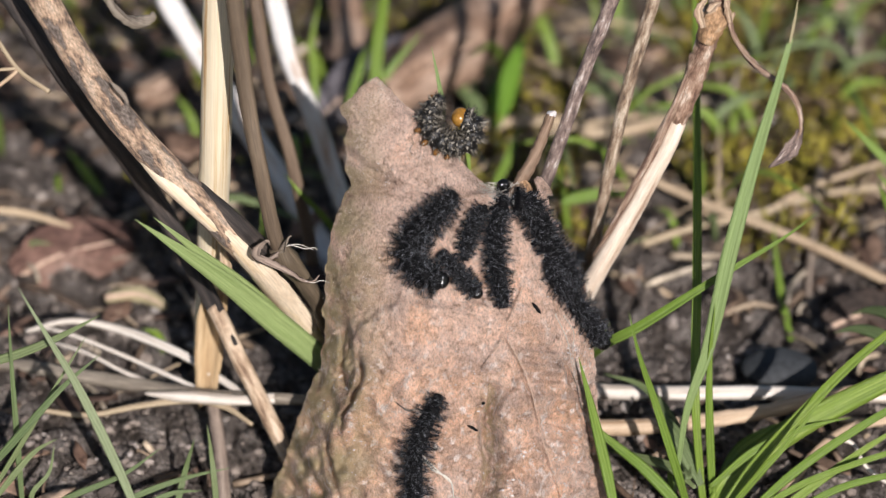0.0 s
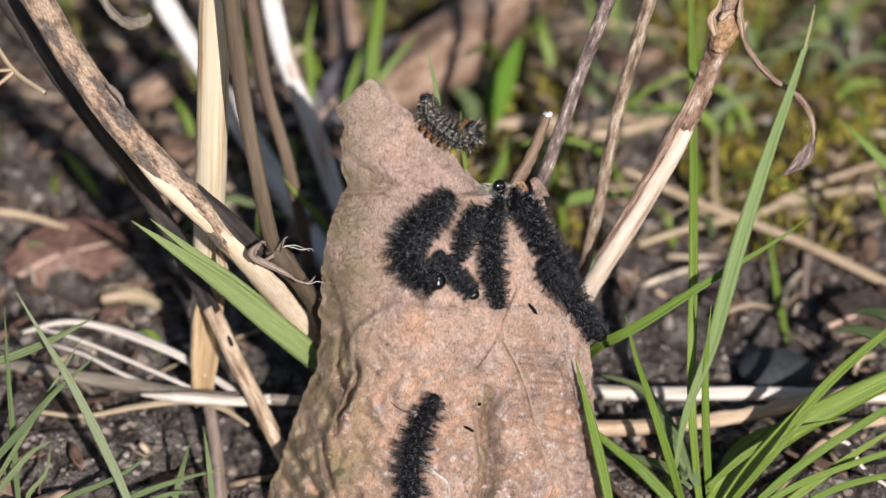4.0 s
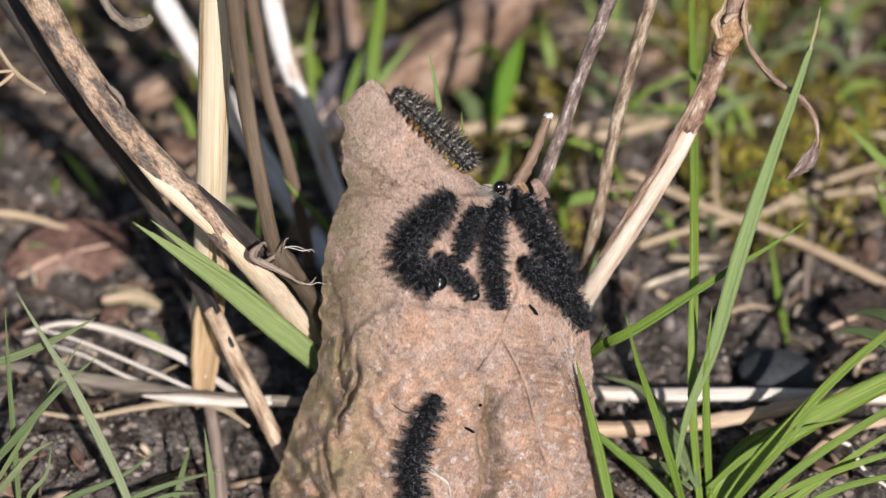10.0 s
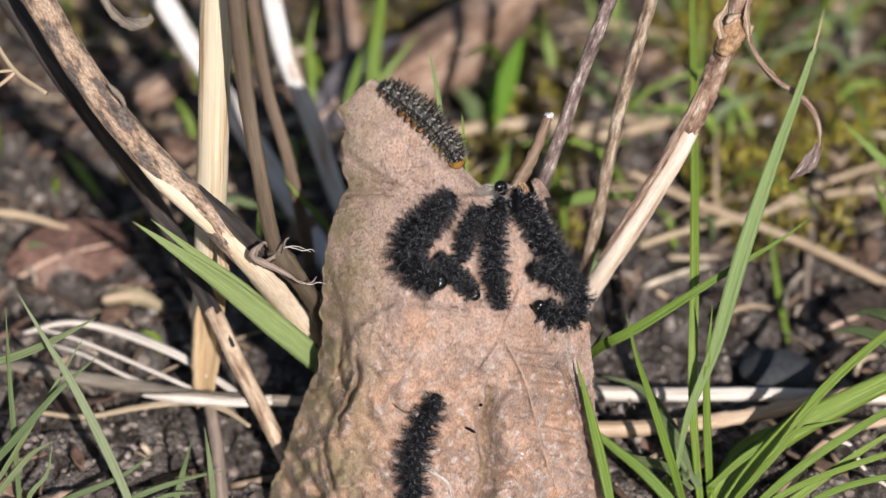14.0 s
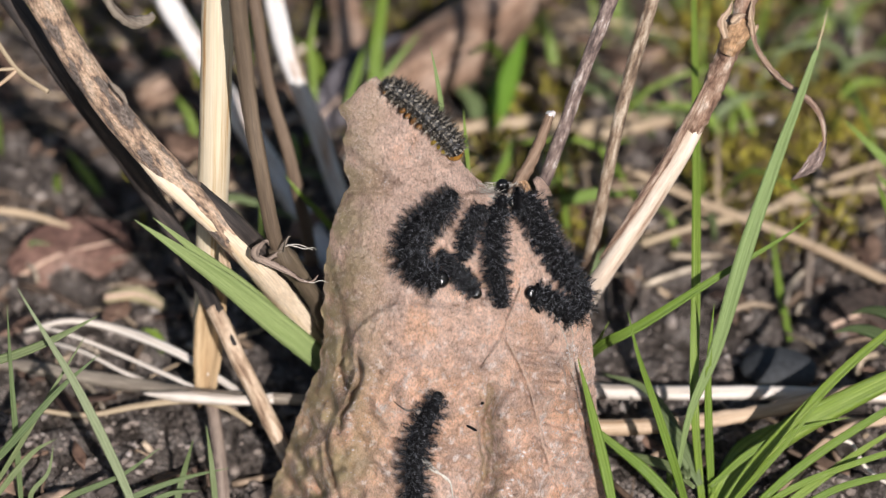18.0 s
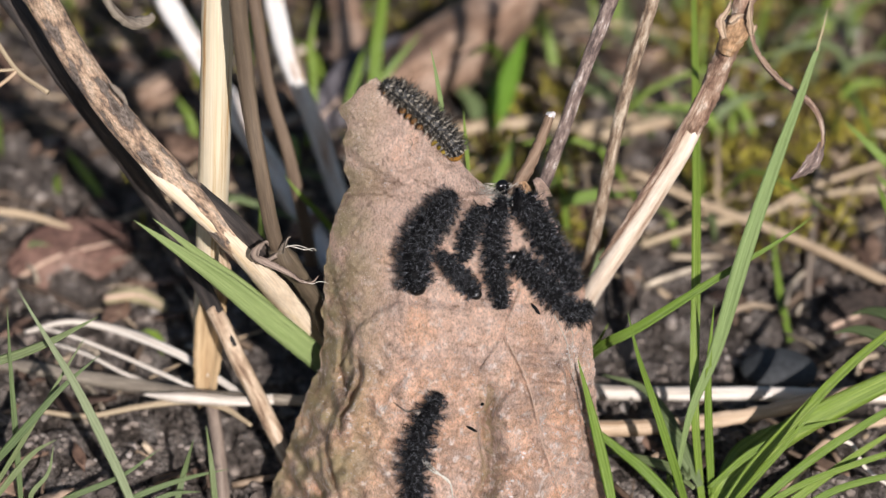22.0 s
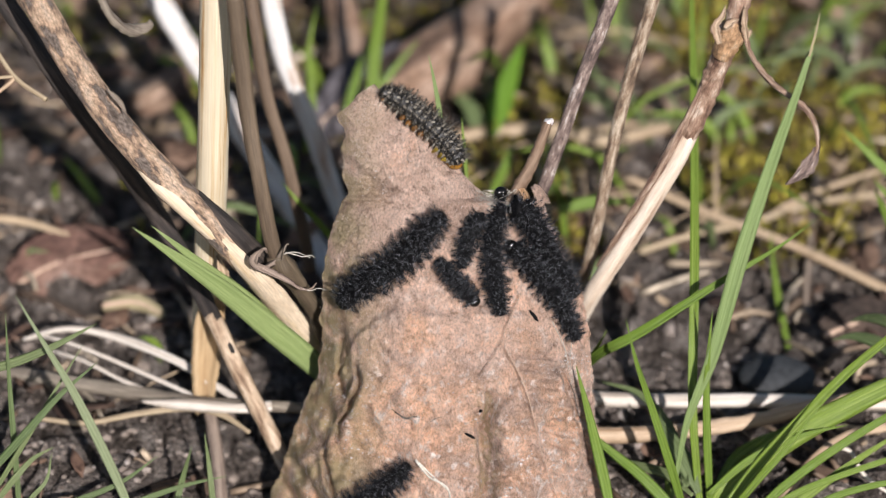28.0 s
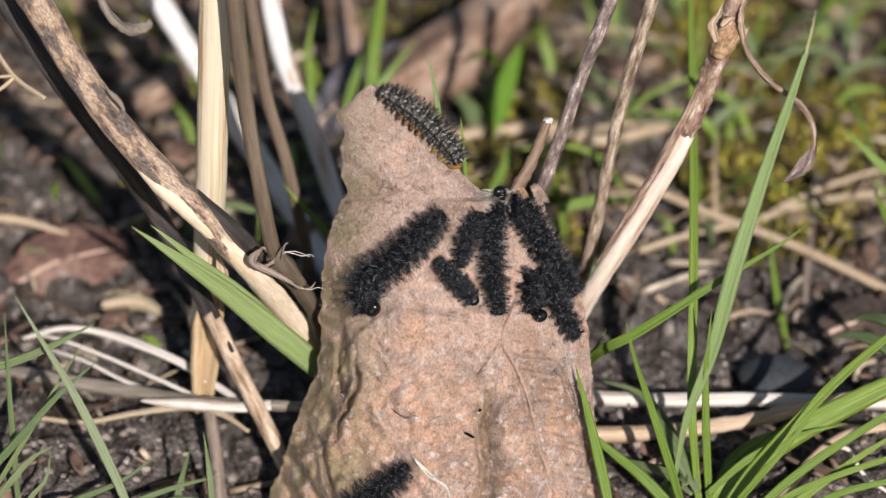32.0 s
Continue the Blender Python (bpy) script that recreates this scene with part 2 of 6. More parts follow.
# Slate grey that paints the shadow lying over a leaf.
SHADELEAF = surface("shade_grey_leaf", [(0.34, (0.05, 0.045, 0.05)), (0.5, (0.095, 0.085, 0.095)), (0.66, (0.19, 0.17, 0.175))], 80, 700, rough=0.7, bump=0.6, depth=0.0006, vary=0.3)
# Near-black colour for the leaf added to darken the ground.
DARKPATCH = surface("added_dark_leaf", [(0.36, (0.02, 0.014, 0.011)), (0.5, (0.05, 0.034, 0.026)), (0.66, (0.12, 0.08, 0.06))], 90, 800, rough=0.8, bump=0.6, depth=0.0006, vary=0.4)
RUSTNODE = surface("rusty_node", [(0.36, (0.22, 0.13, 0.07)), (0.5, (0.46, 0.28, 0.15)), (0.64, (0.62, 0.45, 0.30))], 6, 40, stretch=(1, 0.5, 1), uv=True, rough=0.6, bump=0.7, depth=0.0004, vary=0.4)
DRY = surface("dry_brown_leaf", [(0.3, (0.13, 0.08, 0.055)), (0.5, (0.25, 0.165, 0.115)), (0.72, (0.36, 0.25, 0.18))], 70, 700, rough=0.75, bump=0.6, depth=0.0006, vary=0.3, through_light=0.12)
GRASS = surface("green_grass", [(0.36, (0.125, 0.205, 0.026)), (0.5, (0.185, 0.285, 0.048)), (0.64, (0.275, 0.37, 0.09))], 13, 80, stretch=(1.0, 0.03, 1), uv=True, rough=0.33, bump=0.5, depth=0.0002, vary=0.18, through_light=0.25, tint=0.18)
TWIG = surface("mottled_twig", [(0.38, (0.09, 0.066, 0.06)), (0.48, (0.22, 0.158, 0.138)), (0.57, (0.36, 0.275, 0.235)), (0.66, (0.70, 0.63, 0.58))], 8, 50, stretch=(1, 0.4, 1), uv=True, rough=0.7, bump=0.8, depth=0.0004, vary=0.35)
REDBARK = surface("reddish_bark", [(0.36, (0.17, 0.10, 0.075)), (0.46, (0.33, 0.21, 0.15)), (0.55, (0.47, 0.33, 0.24)), (0.66, (0.68, 0.56, 0.46))], 6, 40, stretch=(1, 0.3, 1), uv=True, rough=0.65, bump=0.8, depth=0.0005, vary=0.3)
FLAKE = scattered("leaf_crumb", [(0, (0.05, 0.03, 0.022)), (0.3, (0.16, 0.095, 0.065)), (0.55, (0.27, 0.17, 0.12)), (0.8, (0.34, 0.225, 0.155)), (1, (0.46, 0.34, 0.25))], ((0.36, 0.35), (0.6, 1.15)), 45, 0.7, 0.1)
GREYGRASS = surface("greyish_grass", [(0.36, (0.225, 0.31, 0.115)), (0.64, (0.305, 0.395, 0.165))], 13, 80, stretch=(1.0, 0.03, 1), uv=True, rough=0.45, bump=0.5, depth=0.0002, vary=0.18, through_light=0.2, tint=0.15)
SAGE = surface("sage_grass", [(0.36, (0.22, 0.27, 0.14)), (0.64, (0.36, 0.41, 0.25))], 13, 80, stretch=(1.0, 0.03, 1), uv=True, rough=0.45, bump=0.5, depth=0.0002, vary=0.18, through_light=0.2)
DULLGRASS = surface("dull_grass", [(0.36, (0.10, 0.145, 0.055)), (0.64, (0.23, 0.29, 0.14))], 12, 70, stretch=(1.0, 0.03, 1), uv=True, rough=0.45, bump=0.5, depth=0.0002, vary=0.2, through_light=0.2, tint=0.2)
LIME = surface("bright_young_leaf", [(0.3, (0.12, 0.25, 0.02)), (0.7, (0.22, 0.38, 0.05))], 3, 45, uv=True, stretch=(1, 0.05, 1), rough=0.4, vary=0.15, through_light=0.35)
YELLOW = surface("withered_tip", [(0.3, (0.30, 0.25, 0.13)), (0.7, (0.44, 0.38, 0.24))], 4, 45, uv=True, rough=0.6)
MOSS = scattered("moss", [(0, (0.05, 0.032, 0.014)), (0.28, (0.15, 0.085, 0.03)), (0.5, (0.20, 0.17, 0.02)), (0.8, (0.40, 0.36, 0.035)), (1, (0.70, 0.60, 0.12))], ((0.36, 0.2), (0.6, 1.25)), 60, 0.7, 0.2)
REDLEAF = surface("rotting_leaf", [(0.38, (0.09, 0.046, 0.035)), (0.5, (0.18, 0.10, 0.075)), (0.62, (0.28, 0.18, 0.14))], 90, 800, rough=0.75, bump=0.6, depth=0.0008, vary=0.35)
CRUMB = scattered("soil_crumb", [(0, (0.06, 0.048, 0.042)), (0.4, (0.15, 0.12, 0.10)), (0.75, (0.25, 0.207, 0.175)), (0.96, (0.31, 0.265, 0.235)), (1, (0.42, 0.38, 0.345))], ((0.36, 0.7), (0.6, 1.2)), 50, 0.75)
LITTER = scattered("plant_litter", [(0, (0.07, 0.045, 0.03)), (0.4, (0.22, 0.15, 0.10)), (0.75, (0.46, 0.36, 0.25)), (1, (0.66, 0.56, 0.43))], ((0.36, 0.4), (0.6, 1.15)), 50, 0.65)
BLACK = surface("black_skin", [(0.3, (0.0015, 0.0015, 0.002)), (0.7, (0.005, 0.005, 0.006))], 900, 5000, rough=0.6, bump=0.5, gloss=0.12)
SHINE = surface("black_head_shell", [(0.3, (0.003, 0.003, 0.003)), (0.7, (0.006, 0.006, 0.006))], 900, 5000, rough=0.2, bump=0.05, gloss=0.5)
DARKGREY = surface("speckled_skin", [(0.40, (0.003, 0.003, 0.003)), (0.56, (0.007, 0.0065, 0.006)), (0.62, (0.05, 0.05, 0.052)), (0.68, (0.34, 0.335, 0.35))], 2300, 5000, rough=0.45, gloss=0.5)


def hair_surface(name, stops, rough, gloss):
    """Hairs and spines of one coat, each with a shade of its own."""
    m, t, b = nodes_of(name)
    pick = t.nodes.new("ShaderNodeNewGeometry")
    t.links.new(ramp(t, pick.outputs["Random Per Island"], stops), b.inputs["Base Color"])
    b.inputs["Roughness"].default_value = rough
    b.inputs["Specular IOR Level"].default_value = gloss
    return m


# Palest hairs stand in for glints, painted as bluish white.
BRISTLE = hair_surface("black_bristle_and_glints", [(0.0, (0.001, 0.001, 0.0015)), (0.72, (0.003, 0.003, 0.004)), (0.82, (0.016, 0.017, 0.021)), (0.92, (0.16, 0.17, 0.20)), (1.0, (0.58, 0.60, 0.66))], 0.38, 0.25)
GREYSPINE = hair_surface("grey_spine", [(0.0, (0.08, 0.07, 0.056)), (0.6, (0.19, 0.17, 0.14)), (1.0, (0.40, 0.37, 0.31))], 0.5, 0.4)
DARKHAIR = hair_surface("dark_hair", [(0.0, (0.006, 0.006, 0.006)), (0.7, (0.016, 0.014, 0.011)), (1.0, (0.22, 0.18, 0.125))], 0.45, 0.4)
ORANGE = surface("amber_head", [(0.3, (0.22, 0.10, 0.015)), (0.7, (0.35, 0.18, 0.035))], 700, 4000, rough=0.2, bump=0.05, gloss=0.6)
RUST = surface("rusty_foot", [(0.3, (0.14, 0.06, 0.015)), (0.7, (0.30, 0.14, 0.03))], 700, 4000, rough=0.4)
OCHRE = surface("yellow_leg", [(0.3, (0.46, 0.34, 0.04)), (0.7, (0.62, 0.48, 0.09))], 700, 4000, rough=0.4)
SPECK = surface("white_speck", [(0.3, (0.55, 0.49, 0.47)), (0.7, (0.80, 0.76, 0.76))], 900, 4000, rough=0.2, gloss=0.8)

# ---- building helpers ----
ORIGIN = {}


def thing(name, at, label, category, group=""):
    """An empty at its base that carries the parts of one thing; at is in millimetres."""
    ob = new(name)
    ob.empty_display_size = 0.003
    ob.location = Vector(at) * MM
    ORIGIN[ob] = Vector(at)
    return tagged(ob, label, category, group)


def part(name, bm, material, parent=None, label="", at=None, smooth=True):
    """Links a bmesh, built in millimetres of the plan, as one mesh with its origin at `at`."""
    base = ORIGIN[parent] if parent else Vector((0, 0, 0))
    at = Vector(at) if at is not None else base
    bm.normal_update()
    bm.transform(Matrix.Scale(MM, 4) @ Matrix.Translation(-at))
    me = bpy.data.meshes.new(name)
    bm.to_mesh(me)
    bm.free()
    me.materials.append(material)
    if smooth:
        me.polygons.foreach_set("use_smooth", [True] * len(me.polygons))
    ob = new(name, me)
    ob.parent = parent
    ob.location = (at - base) * MM
    ORIGIN[ob] = at
    return tagged(ob, label)


def glide(points, count):
    """A smooth line through the points, in even steps."""
    pts = [Vector(p) for p in points]
    pts = [2 * pts[0] - pts[1]] + pts + [2 * pts[-1] - pts[-2]]
    fine = []
    for i in range(1, len(pts) - 2):
        a, b, c, d = pts[i - 1:i + 3]
        for k in range(12):
            t = k / 12
            fine.append(0.5 * (2 * b + (c - a) * t + (2 * a - 5 * b + 4 * c - d) * t * t + (3 * b - a - 3 * c + d) * t ** 3))
    fine.append(pts[-2])
    far = [0.0]
    for p, q in zip(fine, fine[1:]):
        far.append(far[-1] + (q - p).length)
    out, j = [], 0
    for i in range(count):
        s = far[-1] * i / (count - 1)
        while j < len(far) - 2 and far[j + 1] < s:
            j += 1
        k = (s - far[j]) / max(far[j + 1] - far[j], 1e-9)
        out.append(fine[j].lerp(fine[j + 1], min(k, 1)))
    return out


def between(stops, s):
    """A value from rows of (place, value), eased between them."""
    if s <= stops[0][0]:
        return stops[0][1]
    for (a, va), (b, vb) in zip(stops, stops[1:]):
        if s <= b:
            t = (s - a) / (b - a)
            return va + (vb - va) * t
    return stops[-1][1]


def ease(a, b, x):
    t = min(max((x - a) / (b - a), 0), 1)
    return t * t * (3 - 2 * t)


def sweep(bm, path, ring, side):
    """Skins a ring of (across, out) offsets along a path; ring(s, i) gives it at the share s of the length."""
    uv = bm.loops.layers.uv.verify()
    rows, dist = [], 0.0
    lengths = []
    for i, p in enumerate(path):
        a, b = path[max(i - 1, 0)], path[min(i + 1, len(path) - 1)]
        t = (b - a).normalized()
        x = side - t * side.dot(t)
        x = (x if x.length > 1e-4 else t.orthogonal()).normalized()
        y = x.cross(t)
        if i:
            dist += (p - path[i - 1]).length
        lengths.append(dist)
        rows.append([bm.verts.new(p + x * u + y * v) for u, v in ring(i / (len(path) - 1), i)])
    n = len(rows[0])
    for i in range(len(rows) - 1):
        for k in range(n):
            f = bm.faces.new((rows[i][k], rows[i][(k + 1) % n], rows[i + 1][(k + 1) % n], rows[i + 1][k]))
            for loop, (kk, ii) in zip(f.loops, ((k, i), (k + 1, i), (k + 1, i + 1), (k, i + 1))):
                loop[uv].uv = (kk / n, lengths[ii] * 0.1)
    bm.faces.new(rows[0][::-1])
    bm.faces.new(rows[-1])


def stem_mesh(points, radius, sides=14, rough=0.06, steps=60, seed=0.0, ridges=0):
    bm = bmesh.new()
    stops = radius if isinstance(radius, list) else [(0, radius), (1, radius)]
    path = glide(points, steps)

    def ring(s, i):
        r0, out = between(stops, s), []
        for k in range(sides):
            a = 2 * math.pi * k / sides
            r = r0 * (1 + rough * noise.noise((math.cos(a) * 1.5 + seed, math.sin(a) * 1.5, i * 0.35)) + rough * 0.7 * noise.noise((seed, a, i * 0.11)) + ridges * math.cos(a * 5))
            out.append((r * math.cos(a), r * math.sin(a)))
        return out
    sweep(bm, path, ring, Vector((0.3, 0.2, 1)).normalized() if abs((path[-1] - path[0]).normalized().x) > 0.7 else RIGHT)
    return bm


def blade_mesh(points, width, facing=None, fold=0.22, thick=0.12, steps=34, tip=0.0, base=0.75, twist=0.0, ragged=0.0, grow=0.3):
    """A grass blade: a shallow keel, two edges, real thickness, tapering to its tip."""
    bm = bmesh.new()
    path = glide(points, steps)
    along = (path[-1] - path[0]).normalized()
    side = along.cross(Vector(facing) if facing else OUT)
    side = (side if side.length > 0.05 else RIGHT).normalized()

    def ring(s, i):
        w = width * 0.5 * min(1, (base + (1 - base) * ease(0, grow, s))) * (1 - (1 - tip) * max(0, (s - 0.35) / 0.65) ** 1.7) + 0.02
        w *= 1 + ragged * noise.noise((i * 0.4, width, 3))
        f, c, sn = fold * w, math.cos(twist * s), math.sin(twist * s)
        flat = [(-w, f), (-w * 0.5, f * 0.35), (0, -f * 0.35), (w * 0.5, f * 0.35), (w, f), (w * 0.5, f * 0.35 - thick), (0, -f * 0.35 - thick * 1.4), (-w * 0.5, f * 0.35 - thick)]
        return [(u * c - v * sn, u * sn + v * c) for u, v in flat]
    sweep(bm, path, ring, side)
    return bm


def stem(name, points, radius, material, label, category="stem", group="", root=None, body="stalk", **more):
    th = thing(name, root or points[-1], label, category, group)
    part(body, stem_mesh(points, radius, **more), material, th)
    return th


def blob(bm, centre, size, seed, rough=0.25, detail=2):
    m = Matrix.Translation(centre) @ Matrix.Diagonal((*size, 1))
    made = bmesh.ops.create_icosphere(bm, subdivisions=detail, radius=1, matrix=m)
    for v in made["verts"]:
        d = (v.co - Vector(centre))
        v.co += d * rough * noise.noise(v.co * (0.9 / max(size)) + Vector((seed, 0, 0)))


# ---- ground ----
def ground_height(x, y):
    near = math.exp(-((x / 260) ** 2 + ((y - 60) / 320) ** 2))
    p = Vector((x, y, 0))
    d, _ = noise.voronoi(p / 9 + Vector((3, 1, 0)))
    crack = ease(0.0, 0.17, d[1] - d[0])
    clod = 2.4 * crack - 1.8
    z = clod + 2.2 * noise.noise(p / 38) + 1.0 * noise.noise(p / 6) + 0.5 * noise.noise(p / 2.2)
    z -= 5.5 * math.exp(-((x + 26) / 16) ** 2 - ((y - 16) / 24) ** 2)
    return z * near + 30 * (1 - near) * noise.noise(p / 3000)


def ground():
    def axis(lo, hi, step):
        inner = list(np.arange(lo, hi, step))
        out, gap = [], step
        while gap < 14000:
            gap *= 1.34
            out.append((out[-1] if out else 0) + gap)
        return [lo - o for o in out[::-1]] + inner + [inner[-1] + o for o in out]
    xs, ys = axis(-95, 95, 1.1), axis(-75, 215, 1.15)
    verts = [(x * MM, y * MM, ground_height(x, y) * MM) for y in ys for x in xs]
    n = len(xs)
    faces = [(j * n + i, j * n + i + 1, (j + 1) * n + i + 1, (j + 1) * n + i) for j in range(len(ys) - 1) for i in range(n - 1)]
    me = bpy.data.meshes.new("ground")
    me.from_pydata(verts, [], faces)
    me.materials.append(SOIL)
    me.polygons.foreach_set("use_smooth", [True] * len(me.polygons))
    tagged(new("ground", me), "dark crumbly cracked soil strewn with plant litter", "ground", kind="structure")


ground()

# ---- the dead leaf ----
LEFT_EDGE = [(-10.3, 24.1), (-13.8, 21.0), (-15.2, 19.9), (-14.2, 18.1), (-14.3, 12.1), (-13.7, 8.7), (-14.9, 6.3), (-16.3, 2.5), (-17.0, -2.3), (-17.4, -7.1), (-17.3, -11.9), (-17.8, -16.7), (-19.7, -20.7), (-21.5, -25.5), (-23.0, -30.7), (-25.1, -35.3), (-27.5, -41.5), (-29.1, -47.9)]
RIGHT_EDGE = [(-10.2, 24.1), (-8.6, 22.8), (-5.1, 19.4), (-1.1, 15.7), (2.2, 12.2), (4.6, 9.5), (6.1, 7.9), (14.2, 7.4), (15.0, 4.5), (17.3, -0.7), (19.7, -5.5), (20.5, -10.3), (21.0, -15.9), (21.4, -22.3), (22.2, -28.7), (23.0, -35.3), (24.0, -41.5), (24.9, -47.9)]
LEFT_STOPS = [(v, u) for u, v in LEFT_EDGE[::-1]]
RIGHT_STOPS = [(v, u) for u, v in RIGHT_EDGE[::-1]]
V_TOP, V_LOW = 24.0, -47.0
RIDGE = [(-47, -16), (-35, -16.6), (-31, -17.3), (-28.7, -17.2), (-26.5, -16.2), (-24, -15), (-20.7, -13.6), (-17, -12.5), (-12, -13.2), (-6, -14.8), (0, -16.4)]


BROW = [(-17, -22), (-14.7, -16.2), (-12.6, -11.4), (-9.6, -8.8), (-6.6, -7.4), (0, -7.7), (8, -7.4), (20, -9)]
CREASES = (
    ([(-21, -14.0), (-20.1, -14.2), (-17.3, -15.0), (-12, -14.5), (-9, -13.6)], 1.7, -21, -10.5),
    ([(-28, -14.8), (-27, -15.0), (-24.2, -15.0), (-21.9, -13.6), (-18.2, -12.0), (-14.3, -12.7)], 3.2, -27.5, -14.5),
    ([(-38, -14.5), (-33.1, -15.9), (-28.8, -17.1), (-26.5, -16.8)], 3.0, -37, -26),
    ([(-32, 21.4), (-28.8, 20.6), (-24.8, 19.4), (-20.2, 18.0), (-15, 16.0)], 1.7, -33, -15),
)
FOLD = [(-47, 25), (-25, 20.2), (-20.2, 18.3), (-14.9, 16.6), (-8, 16)]
MAIN_VEIN = [(-47, 20), (-35.1, 16.2), (-30.3, 14.6), (-26.8, 13.5), (-21, 12.2), (-17.3, 10.9), (-13, 8.6), (-8, 9.2)]


SIDE_VEIN = [(4.0, -18.6), (4.9, -17.4), (8.0, -12.7), (8.8, -10.1), (10.1, -7.2), (11.5, -3.5)]


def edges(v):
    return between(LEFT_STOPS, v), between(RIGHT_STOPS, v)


def leaf_rise(u, v, fine=True):
    """How far the leaf stands out of its plane, in millimetres."""
    lo, hi = edges(v)
    c, w = (lo + hi) / 2, max((hi - lo) / 2, 0.5)
    s = min(max((u - c) / w, -1), 1)
    n = 2.2 - 0.42 * w * abs(s) ** 3.2
    n += 1.2 * ease(2.5, -3.0, v) * math.exp(-((u + 2) / 14) ** 2)
    arc = between(BROW, u) + 0.5 * noise.noise((u * 0.3, 5, 1))
    n += 1.5 * ease(arc + 0.5, arc - 1.5, v) * math.exp(-((u - 1) / 16) ** 4) * ease(-30, -12, v)
    r = between(RIDGE, v)
    r += 0.35 * noise.noise((v * 0.45, 3, 8))
    deep = ease(-1, -13, v)
    n -= deep * (1.9 * ease(r + 0.1, r - 0.9, u) * (0.7 + 0.3 * math.sin(v * 0.9)) + 0.55 * max(0, r - u))
    for line, depth, low, high in CREASES:
        if low - 2 < v < high + 2:
            off = u - between(line, v) + 0.3 * noise.noise((v * 0.7, depth, 2))
            n -= depth * ease(low, low + 2.5, v) * ease(high, high - 2.5, v) * (0.8 + 0.5 * noise.noise((v * 0.5, depth, 7))) * math.exp(-(off / 0.38) ** 2)
    n += deep * 1.5 * ease(r - 0.4, r - 1.4, u) * noise.noise((u / 1.7 + 0.35 * v, v / 4.2, 5))
    n += deep * 0.9 * math.exp(-((u - r - 1.4) / 1.6) ** 2)
    g = u - 5.15 - 0.4 * math.sin(v * 0.55) - 0.06 * (v + 24)
    g += 0.9 * noise.noise((v * 0.35, 2, 11)) + 0.2 * noise.noise((v * 1.3, 2, 12))
    wide = 0.7 + 1.3 * ease(-19, -28, v) + 1.1 * noise.noise((v * 0.5, 4, 4))
    n -= 4.0 * ease(-16.5, -23, v) * (0.85 + 0.4 * noise.noise((v * 0.4, 9, 3))) * ease(-0.25, 0.35, g) * ease(wide + 2.2, 0.2, g)
    n -= 0.6 * ease(-17.5, -22, v) * math.exp(-((g - 0.35) / 0.28) ** 2)
    n += 1.9 * ease(-16, -23, v) * ease(0.5, wide + 2.2, g) * ease(21, 12, u)
    n += 0.45 * math.exp(-((v - arc + 0.6) / 0.4) ** 2) * math.exp(-((u + 11) / 5) ** 4)
    n -= 0.35 * ease(-13.5, -16, v) * ease(0, 0.8, u - between(FOLD, v))
    n -= 1.0 * math.exp(-((v - 8.4) / 1.3) ** 2) * ease(-6, -13, u)
    fold = (v - 14.5) + 0.67 * (u + 14)
    n -= 1.1 * ease(0.3, -1.6, fold) * ease(7.4, 9.5, v)
    if fine:
        p = Vector((u, v, 0))
        rich = 0.38 + 0.75 * ease(-15, -24, v) * max(ease(1, -7, u), ease(6, 10, u)) + 0.3 * ease(-9, -14, u) * ease(-2, -12, v)
        n += 0.9 * noise.noise(p / 7.5) + rich * (1.1 * noise.noise(p / 3.4 + Vector((4, 2, 0))) + (0.42 + 0.3 * ease(-12, -24, v)) * noise.noise(p / 1.4)) + 0.17 * noise.noise(p / 0.6) + 0.9 * ease(-9, -20, v) * (0.4 - abs(noise.noise(p / 3.3 + Vector((1, 7, 2))))) + 0.7 * ease(16, -10, v) * (0.3 - abs(noise.noise(p / 1.9 + Vector((5, 3, 2)))))
        n += 1.5 * ease(-14, -22, v) * ease(2, -6, u) * noise.noise(p / 2.6 + Vector((8, 8, 1)))
        w = u - between(MAIN_VEIN, v)
        q = (v + 0.16 * w + 0.5 * noise.noise((u / 6, v / 3, 6))) / 2.15
        dip = abs((q % 1.0) - 0.5) * 2.15
        n -= (0.3 + 0.25 * ease(-20, -27, v)) * math.exp(-(dip / 0.3) ** 2) * ease(0.2, 0.9, w) * ease(between(FOLD, v) + 0.5, between(FOLD, v) - 1.5, u) * ease(-12, -14, v) * (0.75 + 0.7 * noise.noise((u / 5, v / 2.5, 9)))
        n += 0.42 * math.sin(6.283 * q) * ease(0.2, 1.5, w) * ease(9, 6, w) * ease(-12, -15, v)
        n += ease(-10, -13, v) * (0.45 * math.exp(-(w / 0.25) ** 2) - 0.5 * math.exp(-((w + 0.45) / 0.35) ** 2))
        side = v - between(SIDE_VEIN, u)
        n += ease(4.2, 5.2, u) * ease(11.2, 10, u) * (0.5 * math.exp(-(side / 0.5) ** 2) - 0.5 * ease(-0.4, 0.7, side) * ease(5, 1, side))
        n -= 0.22 * max(0, 0.1 - abs(noise.noise(Vector((u / 9, v / 4, 1))))) / 0.1
        n += 0.12 * noise.noise(p / 0.45)
    return n


LEAN = 0.18  # the leaf's top leans forward


def leaf_line(line, lift, count=40):
    """A line laid over the leaf's relief."""
    return [leaf_spot(p.x, p.y, lift) for p in glide([(u, v, 0) for u, v in line], count)]


def leaf_spot(u, v, lift=0.0, fine=True):
    n = leaf_rise(u, v, fine) + LEAN * v + lift
    return MID + (RIGHT * u + UP * v) * (1 - n / 511) + OUT * n


